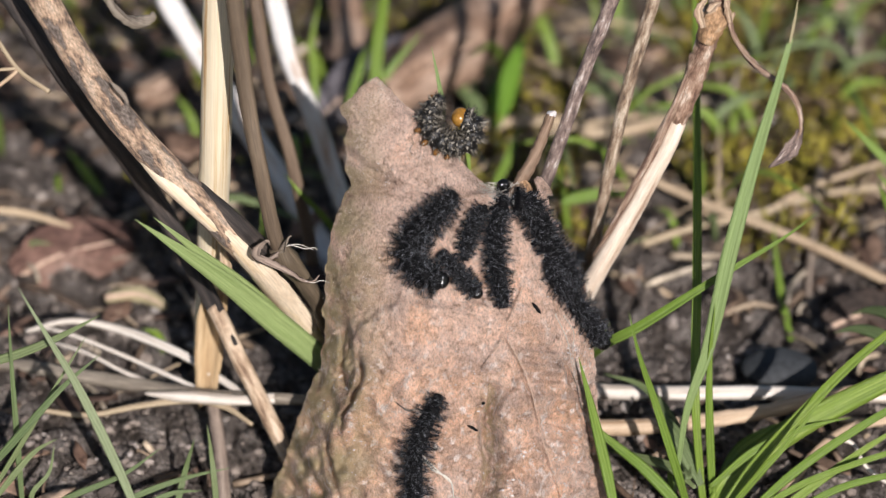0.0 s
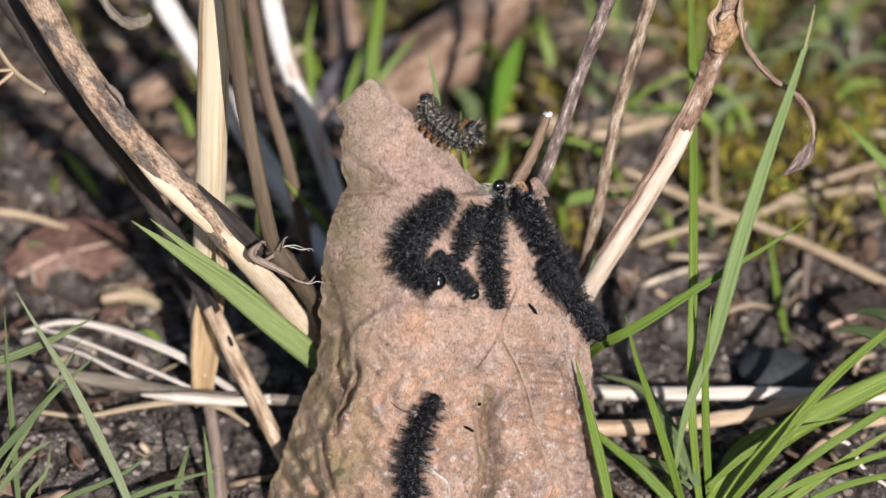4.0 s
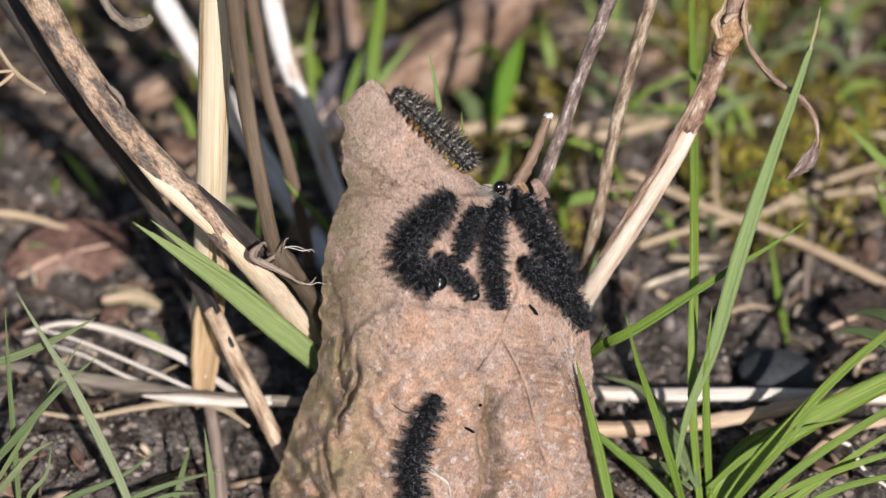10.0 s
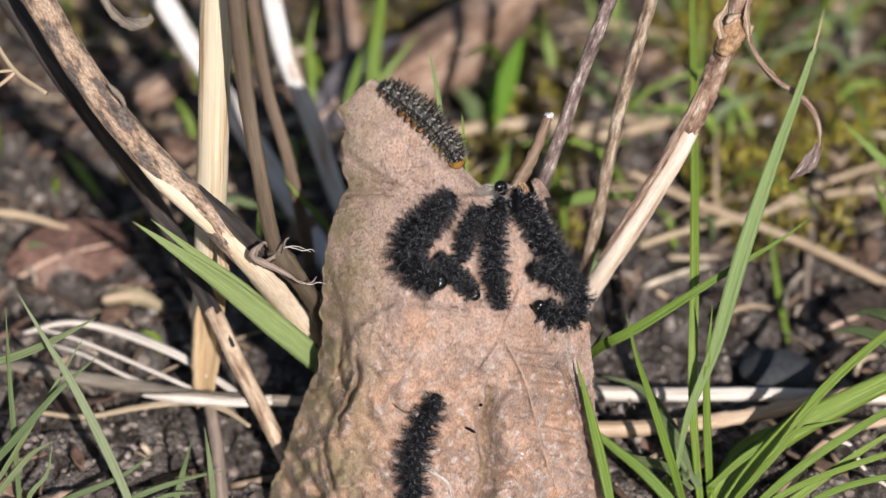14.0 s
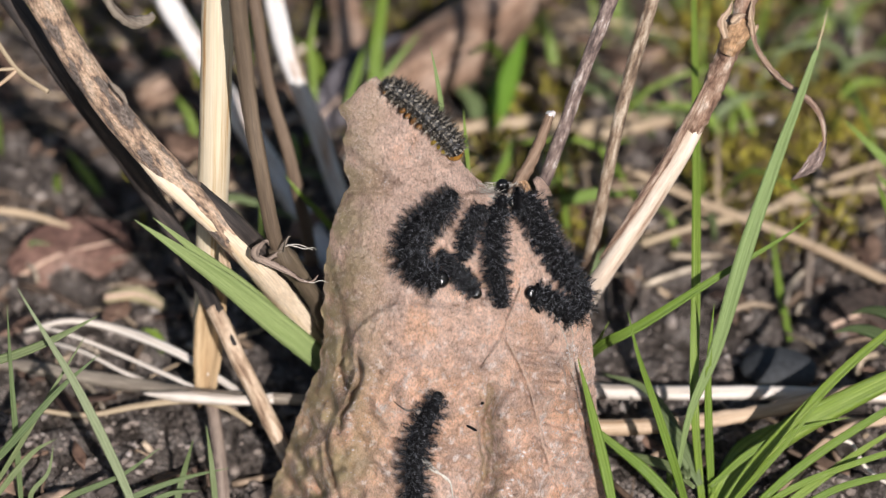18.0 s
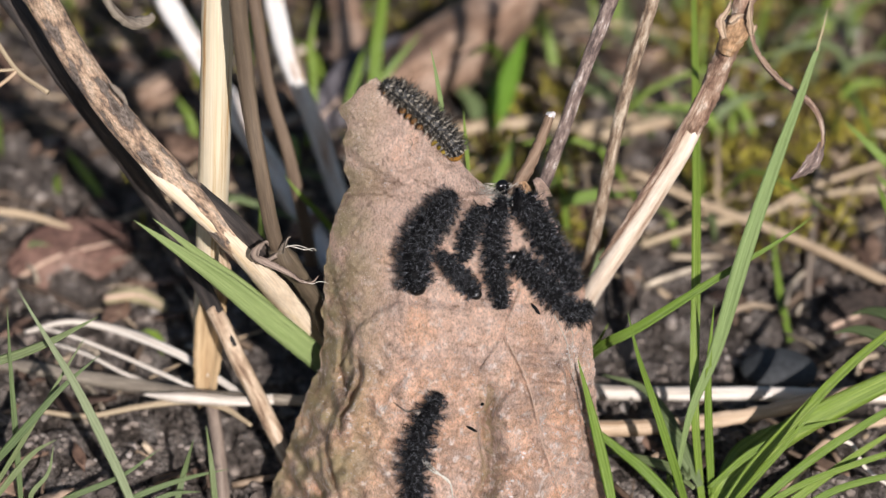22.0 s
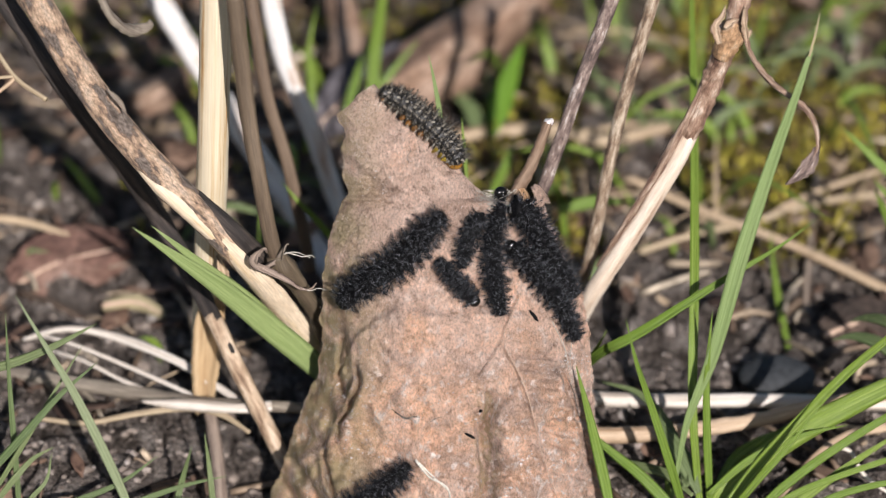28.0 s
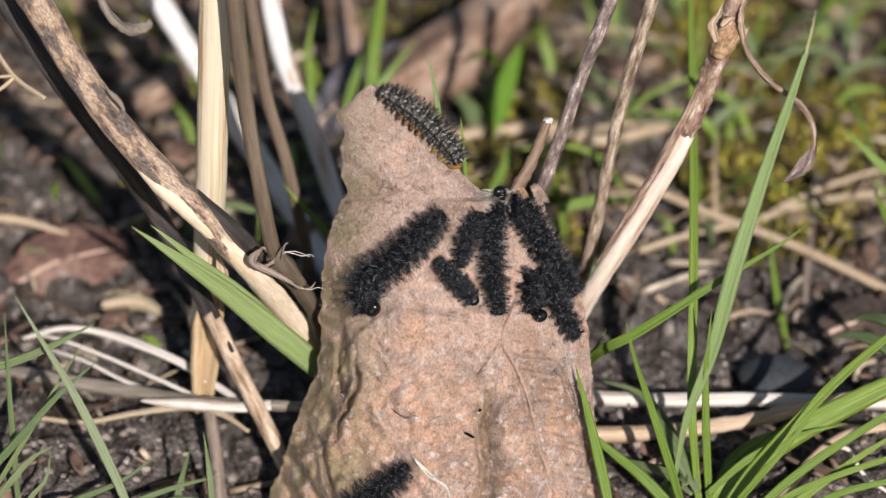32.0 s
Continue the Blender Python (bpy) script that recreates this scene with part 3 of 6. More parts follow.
def dead_leaf():
    th = thing("dead_leaf", (0, -20, 2), "dry curled tan dead leaf standing upright on the soil", "dead leaf")
    bm = bmesh.new()
    nu, nv = 230, 330
    rows = []
    for j in range(nv):
        v = V_TOP + (V_LOW - V_TOP) * j / (nv - 1)
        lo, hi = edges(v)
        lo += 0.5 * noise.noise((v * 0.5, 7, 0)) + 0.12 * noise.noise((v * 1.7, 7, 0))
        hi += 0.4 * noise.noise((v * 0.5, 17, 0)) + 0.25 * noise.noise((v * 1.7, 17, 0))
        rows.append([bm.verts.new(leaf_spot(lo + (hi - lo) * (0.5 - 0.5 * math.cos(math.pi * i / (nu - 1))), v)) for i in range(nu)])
    for a, b in zip(rows, rows[1:]):
        for i in range(nu - 1):
            bm.faces.new((a[i], b[i], b[i + 1], a[i + 1]))
    ob = part("blade", bm, LEAF, th)
    solid = ob.modifiers.new("thickness", "SOLIDIFY")
    solid.thickness, solid.offset = 0.00035, -1
    for line, r in (([(8.6, -13), (10.9, -17.3), (12.2, -21), (13.5, -26.8), (14.6, -30.3), (16.2, -35)], 0.07), ([(10.9, -5.5), (10.1, -7.2), (8.8, -10.1), (8.0, -12.7), (4.9, -17.4)], 0.05), ([(-17, -36), (-12.5, -33.5), (-9, -31), (-6.5, -27.5)], 0.07), ([(5.0, -18.5), (5.6, -19.2), (5.4, -23)], 0.08), ([(-6, -36), (-10, -33), (-13, -34)], 0.08)):
        part("vein", stem_mesh(leaf_line(line, -0.02), [(0, r), (1, r * 0.5)], sides=7, steps=60), VEIN, th)
    rng, verts, faces = random.Random(3), [], []
    at = ORIGIN[th]
    for i in range(11000):
        v = rng.uniform(-40, V_TOP - 0.3)
        lo, hi = edges(v)
        u = rng.uniform(lo, hi) if i % 16 else (lo + 0.2 if i % 2 else hi - 0.2)
        p, a, l = leaf_spot(u, v, 0.02), rng.uniform(0, 6.28), rng.uniform(0.25, 0.75)
        d = (RIGHT * math.cos(a) + UP * math.sin(a) + OUT * rng.uniform(0.15, 0.6)) * l
        w = d.orthogonal().normalized() * 0.021
        z, k = w.cross(d).normalized() * 0.021, len(verts)
        verts += [(q - at) * MM for q in (p + w, p - w * 0.5 + z, p - w * 0.5 - z, p + d)]
        faces += [(k, k + 1, k + 3), (k + 1, k + 2, k + 3), (k + 2, k, k + 3)]
    me = bpy.data.meshes.new("felt")
    me.from_pydata(verts, [], faces)
    me.materials.append(FELT)
    felt = new("felt", me)
    felt.parent = th
    tagged(felt, "short pale felt of leaf hairs", kind="stuff")
    for line, w in (([(-5.1, 15.6), (-4.7, 14.8), (-5.2, 13.9), (-4.9, 13)], 0.07), ([(-7.4, -21.8), (-6.3, -22.6), (-5.2, -23.1), (-4.2, -22.9), (-3.4, -23.0)], 0.24), ([(-2.2, -23.8), (-1.2, -23.2), (-0.4, -22.9)], 0.08), ([(17.1, -16.2), (18.2, -19), (19.0, -22), (19.8, -25), (20.4, -28)], 0.13), ([(4.6, -17.4), (5.6, -16), (6.2, -15.1)], 0.07)):
        part("crack", stem_mesh(leaf_line(line, 0.0), [(0, 0.03), (0.5, w), (1, 0.03)], sides=6, steps=40, rough=0.6), SOIL, th, "thin dark crack")
    flap = [leaf_spot(14.0, 7.2, 0.2), leaf_spot(13.3, 9.0, 1.2) , leaf_spot(12.6, 9.8, 0.6)]
    part("torn_flap", blade_mesh(flap, 2.0, base=1.0, tip=0.3, fold=0.5, thick=0.3, ragged=0.12), LEAF, th, "torn upright flap at the leaf's top edge")
    part("torn_flap", blade_mesh([leaf_spot(11.2, 7.0, 0.3), leaf_spot(11.1, 8.4, 0.8), leaf_spot(10.9, 9.4, 0.5)], 2.0, base=1.0, tip=0.5, fold=0.4, thick=0.25, ragged=0.15), RUSTNODE, th, "rusty inner face of the torn edge")
    part("petiole", stem_mesh([(9.1, 2.7, 45.5), (10.5, 6.2, 47.0), (12.5, 9.1, 49.4), (14.8, 13.2, 53.6)], [(0, 1.25), (0.3, 0.95), (0.6, 0.85), (1, 0.72)], rough=0.2), PETIOLE, th, "short brown broken leaf stalk")
    bm = bmesh.new()
    blob(bm, (15.0, 13.3, 53.8), (0.7, 0.7, 0.8), 4, 0.6)
    part("broken_end", bm, SPECK, th, "pale broken end of the stalk")


dead_leaf()


def leaf_litter():
    rng = random.Random(5)
    for (u, v, a, l, w) in ((12.75, -8.6, -52, 2.0, 0.55), (3.7, -25.6, -28, 1.7, 0.45), (5.2, -22.1, 30, 0.5, 0.45)):
        d = Vector((math.cos(radians(a)), math.sin(radians(a))))
        pts = [leaf_spot(u + d.x * k * l / 2, v + d.y * k * l / 2, 0.2) for k in (-1, 0, 1)]
        ob = part("dropping", stem_mesh(pts, [(0, 0.08), (0.3, w / 2), (0.7, w / 2), (1, 0.08)], sides=8, steps=10, rough=0.4), BLACK, None)
        tagged(ob, "tiny black dropping lying on the dead leaf", "dropping", "droppings on the leaf")
    # Pale specks; many stand in for wet glints, the highlight in their colour.
    bm = bmesh.new()
    for i in range(620):
        v = rng.uniform(-38, 12) if i % 3 == 1 else rng.uniform(-38, -14)
        lo, hi = edges(v)
        u = rng.uniform(lo + 2, hi - 1.5)
        if i % 3 == 0:
            u, v = (rng.gauss(15, 3.2), rng.gauss(-31, 5)) if i % 2 else (rng.gauss(-8, 4), rng.gauss(-21, 5))
        r = rng.uniform(0.03, 0.11)
        if i % 5 == 0:
            c = rng.choice(((18.5, -14.5), (11.5, -28.5), (6.4, -23), (8, -34), (16, -34), (17.6, -30), (15.4, -25.4), (5, -34), (12, -36), (-14, -19), (-13, -27)))
            u, v, r = c[0] + rng.gauss(0, 1.3), c[1] + rng.gauss(0, 0.9), rng.uniform(0.05, 0.21)
        blob(bm, leaf_spot(u, v, 0.03), (r * rng.uniform(0.7, 2), r, r * 0.6), i, 0.5, 1)
    tagged(part("white_specks", bm, SPECK, None), "tiny pale glossy specks and stand-in wet glints scattered over the dead leaf", "specks", kind="stuff")
    for k, line in enumerate(([(15.4, -9.5), (16.4, -11.5), (17.2, -13.5), (17.6, -15.7), (18.2, -18.9)], [(16.6, -9.6), (18, -12), (17.9, -14.5), (18.0, -17)], [(-4, -29), (-2, -31.5), (0.5, -33), (1.2, -37)], [(-3.6, -29.4), (-1.7, -31.2), (0.9, -33.6)])):
        pts = leaf_line(line, 0.3, 14)
        r = 0.05 if k < 2 else 0.15
        ob = part("fibre", stem_mesh(pts, [(0, r * 1.5), (0.5, r), (1, r * 0.4)], sides=6, steps=20, rough=0.3), SILK, None)
        tagged(ob, "pale dry plant fibre lying on the dead leaf", "fibre", "fibres on the leaf")
    bm = bmesh.new()
    for i in range(130):
        a, b = Vector((rng.uniform(4.2, 10.5), rng.uniform(6.6, 9.4))), Vector((rng.uniform(4.2, 10.5), rng.uniform(6.2, 9.2)))
        pts = [leaf_spot(a.x, a.y, rng.uniform(0, 0.8), False), leaf_spot((a.x + b.x) / 2, (a.y + b.y) / 2, rng.uniform(0, 0.8), False), leaf_spot(b.x, b.y, rng.uniform(0, 0.6), False)]
        sweep(bm, glide(pts, 6), lambda s, i: [(0.035, 0), (-0.02, 0.03), (-0.02, -0.03)], RIGHT)
    tagged(part("silk_web", bm, SILK, None), "thin greyish silk web at the leaf's top edge", "web", kind="stuff")


leaf_litter()

# ---- stalks and straws ----
LEANING = stem("thick_stalk", [(-58.0, 14.3, 76.1), (-51.5, 10.1, 64.9), (-44.1, 6.7, 54.8), (-36.3, 4.4, 46.3), (-29.1, 5.0, 36.6), (-22.8, 11.9, 22.1), (-16.5, 16.2, 9.1), (-10.6, 12.4, 0.2), (-7.1, 7.0, -2.0)], [(0, 2.1), (0.4, 2.15), (0.75, 2.3), (1, 2.3)], BARK,
     "thick dry stalk with peeling dark bark leaning behind the leaf", "stalk", steps=120, sides=22, seed=1.3)
SPINE = [Vector(p) for p in ((-43.4, 6.4, 53.9), (-40.2, 5.4, 50.2), (-36.3, 4.4, 46.3), (-29.1, 5.0, 36.6), (-22.8, 11.9, 22.1), (-16.5, 16.2, 9.1))]
part("stripped_wood", stem_mesh([p - RIGHT * a - UP * b + OUT * c for p, a, b, c in zip(SPINE, (0.9, 0.8, 0.62, 0.0, 0.0, 0.0), (0.8, 0.7, 0.55, 0.0, 0.0, 0.0), (0.2, 0.75, 0.8, 0.5, 0.4, 0.4))], [(0, 0.5), (0.12, 1.3), (0.3, 1.6), (0.45, 2.15), (0.6, 2.35), (1, 2.4)], steps=130, sides=30, seed=2.2, rough=0.03), PEACH, LEANING, "stripped cream-coloured wood")
# Dark strip that paints the shaded side of the stalk.
part("dark_bark", stem_mesh([p + RIGHT * a + UP * b + OUT * c for p, a, b, c in zip(SPINE[2:], (0.9, 1.0, 1.1, 1.1), (0.75, 0.85, 0.95, 0.95), (0.2, 0.75, 0.8, 0.7))], [(0, 1.1), (0.2, 1.75), (0.6, 1.8), (1, 1.7)], steps=90, sides=24, seed=7.7, rough=0.06), SHADEBARK, LEANING, "dark strip standing in for shade along one side")
part("bark_flake", blade_mesh([(-46.7, 5.8, 63.9), (-44.9, 4.5, 62.6), (-44.2, 3.9, 61.3)], 0.7, fold=0.5, base=0.3, thick=0.2, ragged=0.6), GREYSTEM, LEANING, "peeling flake of grey bark")
# The thicker stalk's shade is put into this one's dark colour.
SHADED = stem("thick_stalk", [(-64.9, 27.3, 68.6), (-63.3, 27.2, 65.7), (-55.3, 22.1, 55.1), (-47.7, 21.3, 42.5), (-40.8, 20.7, 29.5), (-32.7, 8.9, 19.7), (-30.3, 6.4, 15.3), (-28.7, 5.7, 11.5)], [(0, 1.45), (0.74, 1.45), (0.83, 1.25), (0.95, 0.9), (1, 0.6)], SHADEBARK,
     "dry dark-barked stalk behind a thicker one, its shade deepened in the colour", "stalk", root=(-22.8, -9.1, 9.6), steps=100, sides=18, seed=5.1)
# Tan end where the stalk comes out of that painted shade.
part("bare_foot", stem_mesh([(-34.2, 11.0, 21.4), (-32.7, 8.9, 19.7), (-31.0, 6.8, 16.6), (-30.2, 6.3, 14.8), (-28.7, 5.7, 11.5), (-23.4, 1.8, 0.8), (-18.5, -9.7, -2.0)], [(0, 1.25), (1, 1.25)], steps=60, sides=18, seed=5.5), MOTTLED, SHADED, "bare tan lower end, clear of the painted shade")
PALE_STALK = stem("pale_stalk", [(-31.8, 15.2, 75.6), (-32.7, 15.0, 58.0), (-33.7, 15.0, 40.6), (-35.2, 16.6, 20.8), (-36.2, 18.4, 8.0), (-36.4, 19.0, -1.0)], [(0, 2.25), (0.5, 2.3), (0.8, 2.0), (1, 1.7)], PALE,
     "upright smooth pale yellow straw stalk with fine brown streaks", "stalk", steps=80, sides=20, rough=0.03, ridges=0.012)
part("torn_sheath", blade_mesh([(-33.6, 14.6, 23.4), (-34.6, 14.0, 18.4), (-35.2, 13.4, 12.8), (-35.8, 13.0, 6.6), (-36.0, 12.9, 2.0)], 4.4, fold=0.8, base=0.8, tip=0.5, thick=0.3, ragged=0.08), HONEY, PALE_STALK, "torn honey-coloured sheath low on the stalk")
part("torn_sheath", blade_mesh([(-32.8, 11.5, 32.0), (-32.0, 10.4, 28.8), (-32.8, 10.8, 24.0)], 1.6, fold=0.9, base=0.4, thick=0.3, ragged=0.08), TAN, PALE_STALK, "curled tan sheath edge")
BLEACHED = stem("white_stalk", [(-47.5, 76.1, 40.5), (-40.1, 71.7, 29.0), (-33.0, 67.5, 17.8), (-26.8, 63.7, 8.9), (-19.8, 54.1, 2.2), (-12.8, 41.5, -2.0)], 1.85, BLEACH, "bleached white dry stalk leaning among others", "stalk", steps=70, seed=2)
part("peeling_strip", blade_mesh([(-43.4, 73.0, 36.1), (-39.5, 71.0, 29.8), (-37.2, 70.7, 25.9)], 1.4, base=0.3, fold=0.5, ragged=0.3), TAN, BLEACHED, "peeling tan strip")
th = stem("brown_stem", [(-28.8, 8.0, 78.1), (-27.6, 6.0, 62.4), (-26.3, 4.0, 52.5), (-24.6, 3.0, 40.9), (-23.6, 3.0, 37.1)], [(0, 1.25), (1, 1.1)], BROWN, "thin brown dry stem with a papery collar, nodding", "stem", root=(-23.6, 3.0, 37.1), steps=60, seed=3)
NODDING = th.children[0]
part("lower_stalk", stem_mesh([(-23.9, 3.0, 38.0), (-23.2, 3.0, 36.2), (-20.8, 4.5, 31.3), (-18.8, 8.0, 24.4), (-16.8, 13.0, 14.6)], [(0, 1.5), (0.1, 1.75), (0.25, 1.35), (1, 1.3)], steps=50, rough=0.16), BROWN, th)
for pts, w in (([(-24.1, 1.5, 37.9), (-25.5, 0.5, 37.6), (-26.9, 0.0, 38.6), (-26.6, 0.0, 40.1), (-25.4, 0.0, 41.1), (-25.1, 0.5, 39.9)], 1.7), ([(-26.6, 0.5, 37.8), (-24.6, -0.0, 36.9), (-22.2, 0.0, 35.4), (-20.5, 0.0, 34.1), (-19.0, 0.3, 33.9), (-18.2, 0.6, 34.8)], 1.2), ([(-25.4, 0.8, 37.0), (-23.3, 0.2, 35.8), (-21.3, 0.2, 34.6), (-19.3, 0.3, 33.7)], 0.9), ([(-23.3, 1.5, 38.4), (-22.8, 1.0, 39.8), (-22.4, 1.0, 41.0), (-22.0, 1.0, 41.3)], 1.1)):
    part("bract", blade_mesh(pts, w * 0.8, fold=0.6, twist=1.6, thick=0.12, base=1, ragged=0.3, steps=50), GREYSTEM, th, "curled papery bract")
for pts in ([(-22.5, 1.5, 39.4), (-21.2, 1.0, 39.4), (-20.0, 1.0, 39.0), (-18.9, 1.2, 39.1), (-18.3, 1.4, 38.5)], [(-20.5, 0.3, 34.0), (-19.0, 0.0, 33.8), (-17.9, 0.0, 34.2), (-16.7, 0.2, 33.7)], [(-22.8, 1.2, 39.3), (-21.5, 1.0, 39.8), (-20.4, 1.0, 39.6), (-18.9, 1.0, 38.8)]):
    part("strand", stem_mesh(pts, [(0, 0.09), (1, 0.035)], sides=6, steps=30), SILK, th, "thin pale fibre strand")
stem("brown_stem", [(-28.8, 42.3, 58.6), (-26.6, 37.9, 43.5), (-23.8, 35.4, 33.0), (-21.4, 33.1, 21.1), (-20.4, 31.3, 15.0)], 1.0, BROWN, "thin brownish dry stem", "stem", steps=50, seed=4)
FAR_STALK = stem("white_stalk", [(-27.5, 64.0, 47.7), (-25.0, 60.3, 35.5), (-20.4, 58.3, 22.1), (-16.1, 56.1, 8.5), (-10.3, 53.8, -2.0)], [(0, 1.7), (0.4, 1.5), (1, 1.5)], BLEACH, "bleached dry stalk far behind the leaf", "stalk", steps=60, seed=6)
part("peeling_strip", blade_mesh([(-25.8, 62.2, 41.6), (-24.6, 60.0, 36.8), (-22.0, 58.2, 30.7)], 1.6, base=0.3, fold=0.5, ragged=0.3), TAN, FAR_STALK, "peeling tan strip")
stem("grey_twig", [(25.0, 27.3, 68.5), (20.9, 24.2, 57.2), (18.0, 22.0, 48.7), (14.7, 20.6, 38.0), (12.3, 23.3, 27.9)], [(0, 1.05), (1, 0.95)], TWIG, "thin grey-brown twig rising behind the leaf", "twig", steps=70, seed=7, rough=0.1)
stem("grey_twig", [(30.7, 27.3, 68.5), (26.9, 24.4, 54.0), (24.6, 22.7, 42.8), (21.5, 20.6, 24.1), (18.5, 23.6, 11.0)], [(0, 0.98), (1, 0.9)], FLECKED, "thin mottled grey-brown twig", "twig", steps=70, seed=8, rough=0.1)


def swaying_stalk():
    base = (16.5, 24.5, 1.8)
    th = thing("bent_stalk", base, "thick dry half-stripped stalk with a swollen node, swaying", "stalk")
    part("stalk", stem_mesh([base, (21.5, 15.9, 20.8), (27.7, 15.1, 33.7), (33.8, 14.6, 46.9), (36.5, 15.7, 53.7)],
                            [(0, 1.4), (0.4, 1.45), (0.8, 1.35), (1, 1.1)], steps=90, sides=22, seed=9, rough=0.07), ROSEWOOD, th, "stripped cream-coloured lower stalk")
    part("upper_stalk", stem_mesh([(34.2, 14.4, 47.7), (36.2, 15.3, 53.1), (37.7, 15.9, 57.5), (40.3, 16.0, 66.4), (41.3, 16.6, 69.7), (42.3, 18.2, 74.7)],
                                  [(0, 0.35), (0.06, 0.9), (0.16, 1.4), (0.4, 1.5), (0.58, 1.5), (0.66, 1.75), (0.72, 1.75), (0.8, 1.5), (1, 1.45)], steps=110, sides=26, seed=10, rough=0.2), PINKBARK, th, "reddish-brown barked upper stalk")
    part("bark_strip", stem_mesh([(22.6, 15.9, 26.9), (26.7, 14.6, 35.9), (32.1, 14.1, 47.6), (35.7, 14.8, 55.9), (37.2, 15.9, 59.3)], [(0, 0.25), (0.3, 0.45), (0.7, 0.65), (1, 0.3)], steps=70, seed=11, rough=0.3), REDBARK, th, "strip of dark reddish bark")
    part("node", stem_mesh([(39.3, 14.7, 63.7), (39.9, 14.9, 65.5), (40.6, 15.4, 67.2), (41.3, 16.1, 69.0)], [(0, 1.2), (0.35, 1.75), (0.7, 1.85), (1, 1.3)], steps=24, sides=20, rough=0.25, seed=31), RUSTNODE, th, "swollen tan node")
    for pts, w in (([(38.7, 12.9, 67.1), (38.1, 13.4, 69.6), (39.1, 14.3, 70.8), (39.5, 15.2, 72.1)], 1.3), ([(42.6, 14.0, 66.9), (42.1, 13.7, 70.1), (42.2, 15.1, 72.0)], 1.0), ([(39.4, 13.3, 69.4), (40.5, 13.5, 70.4), (41.4, 14.0, 70.5)], 1.2), ([(42.4, 14.4, 67.6), (43.0, 14.4, 68.4), (42.8, 13.3, 67.7)], 0.6)):
        part("sheath", blade_mesh(pts, w, fold=0.4, base=0.6, twist=0.6, ragged=0.5), MOTTLED, th, "torn papery sheath at the node")
    pivot = (42.4, 14.5, 67.7)
    dry = part("withered_leaf", blade_mesh([pivot, (42.9, 13.2, 65.8), (44.1, 11.6, 64.2), (46.3, 9.7, 62.5), (49.7, 7.4, 61.0), (51.7, 6.0, 59.1), (52.4, 4.3, 56.6), (51.9, 2.9, 54.6), (51.1, 2.2, 53.5)], 0.66, base=1, tip=0.7, fold=0.9, twist=3, thick=0.3, steps=90, ragged=0.5), REDBARK, th, "thin twisted withered leaf stalk", at=pivot)
    part("shrivelled_tip", blade_mesh([(52.2, 3.7, 55.7), (51.5, 2.3, 54.7), (50.1, 1.5, 53.3), (47.9, 0.7, 51.4)], 2.5, base=0.35, fold=0.45, twist=0.8, thick=0.25, ragged=0.35, grow=0.5), TWIG, dry, "shrivelled brown leaf tip")
    return th, dry


STALK, WITHERED = swaying_stalk()

straw = "dry straws on the ground"
stem("straw", [(-73.1, 24.2, 2.0), (-62.0, 19.0, 4.3), (-53.3, 16.5, 4.3), (-43.6, 13.3, 4.9), (-35.8, 10.3, 5.9), (-28.5, 8.5, 6.8), (-20.4, 6.6, 7.6)], [(0, 1.0), (0.5, 1.1), (0.6, 0.95), (1, 0.85)], GREYSTEM, "weathered split grey straw lying on the ground", "straw", straw, steps=80, seed=12, rough=0.18)
stem("straw", [(-45.1, 10.4, 6.0), (-38.2, 8.5, 6.8), (-29.7, 6.6, 7.6), (-25.5, 6.8, 7.9)], [(0, 0.2), (0.3, 0.9), (1, 0.8)], WHITE, "bright bleached straw splinter", "straw", straw, steps=30, seed=13, rough=0.2)
stem("straw", [(-64.2, 25.4, 6.5), (-57.1, 24.7, 9.0), (-49.2, 22.3, 9.0), (-40.3, 17.1, 8.6), (-35.1, 13.7, 7.2), (-29.8, 9.4, 6.3)], [(0, 0.35), (0.5, 0.75), (1, 0.55)], WHITE, "thin bleached straw arched over the ground", "straw", straw, steps=50, seed=14)
stem("straw", [(-62.5, 25.9, 7.2), (-56.0, 21.7, 8.2), (-46.3, 17.1, 6.8), (-36.8, 12.3, 5.2)], 0.33, WHITE, "very thin pale straw over the soil", "straw", straw, steps=40, seed=15)
stem("straw", [(-59.9, 24.4, 5.1), (-54.3, 20.2, 6.1), (-48.5, 16.2, 5.6), (-42.8, 13.4, 5.0)], 0.33, WHITE, "very thin pale straw over the soil", "straw", straw, steps=40, seed=16)
stem("straw", [(-60.5, 10.5, 2.7), (-53.6, 9.3, 2.8), (-45.9, 9.3, 4.5), (-38.3, 9.0, 5.8), (-33.1, 6.9, 6.3), (-28.7, 3.0, 5.9)], [(0, 0.4), (0.8, 0.55), (1, 0.3)], TAN, "thin tan straw bent over the ground", "straw", straw, steps=50, seed=17)
stem("straw", [(-34.9, 9.7, 5.0), (-33.7, 2.9, 2.3), (-32.9, -3.6, -0.0), (-32.4, -10.0, -2.2)], 1.0, GREYSTEM, "short greyish dead stem", "straw", straw, steps=40, seed=18, rough=0.15)
stem("straw", [(17.1, 14.9, 3.7), (25.2, 13.7, 3.8), (35.3, 12.8, 4.3), (46.3, 12.9, 4.4), (56.4, 11.9, 4.7), (70.8, 11.7, 4.5)], [(0, 1.15), (1, 1.05)], WHITE, "straight bleached straw lying on the ground", "straw", straw, steps=80, seed=19, rough=0.1)
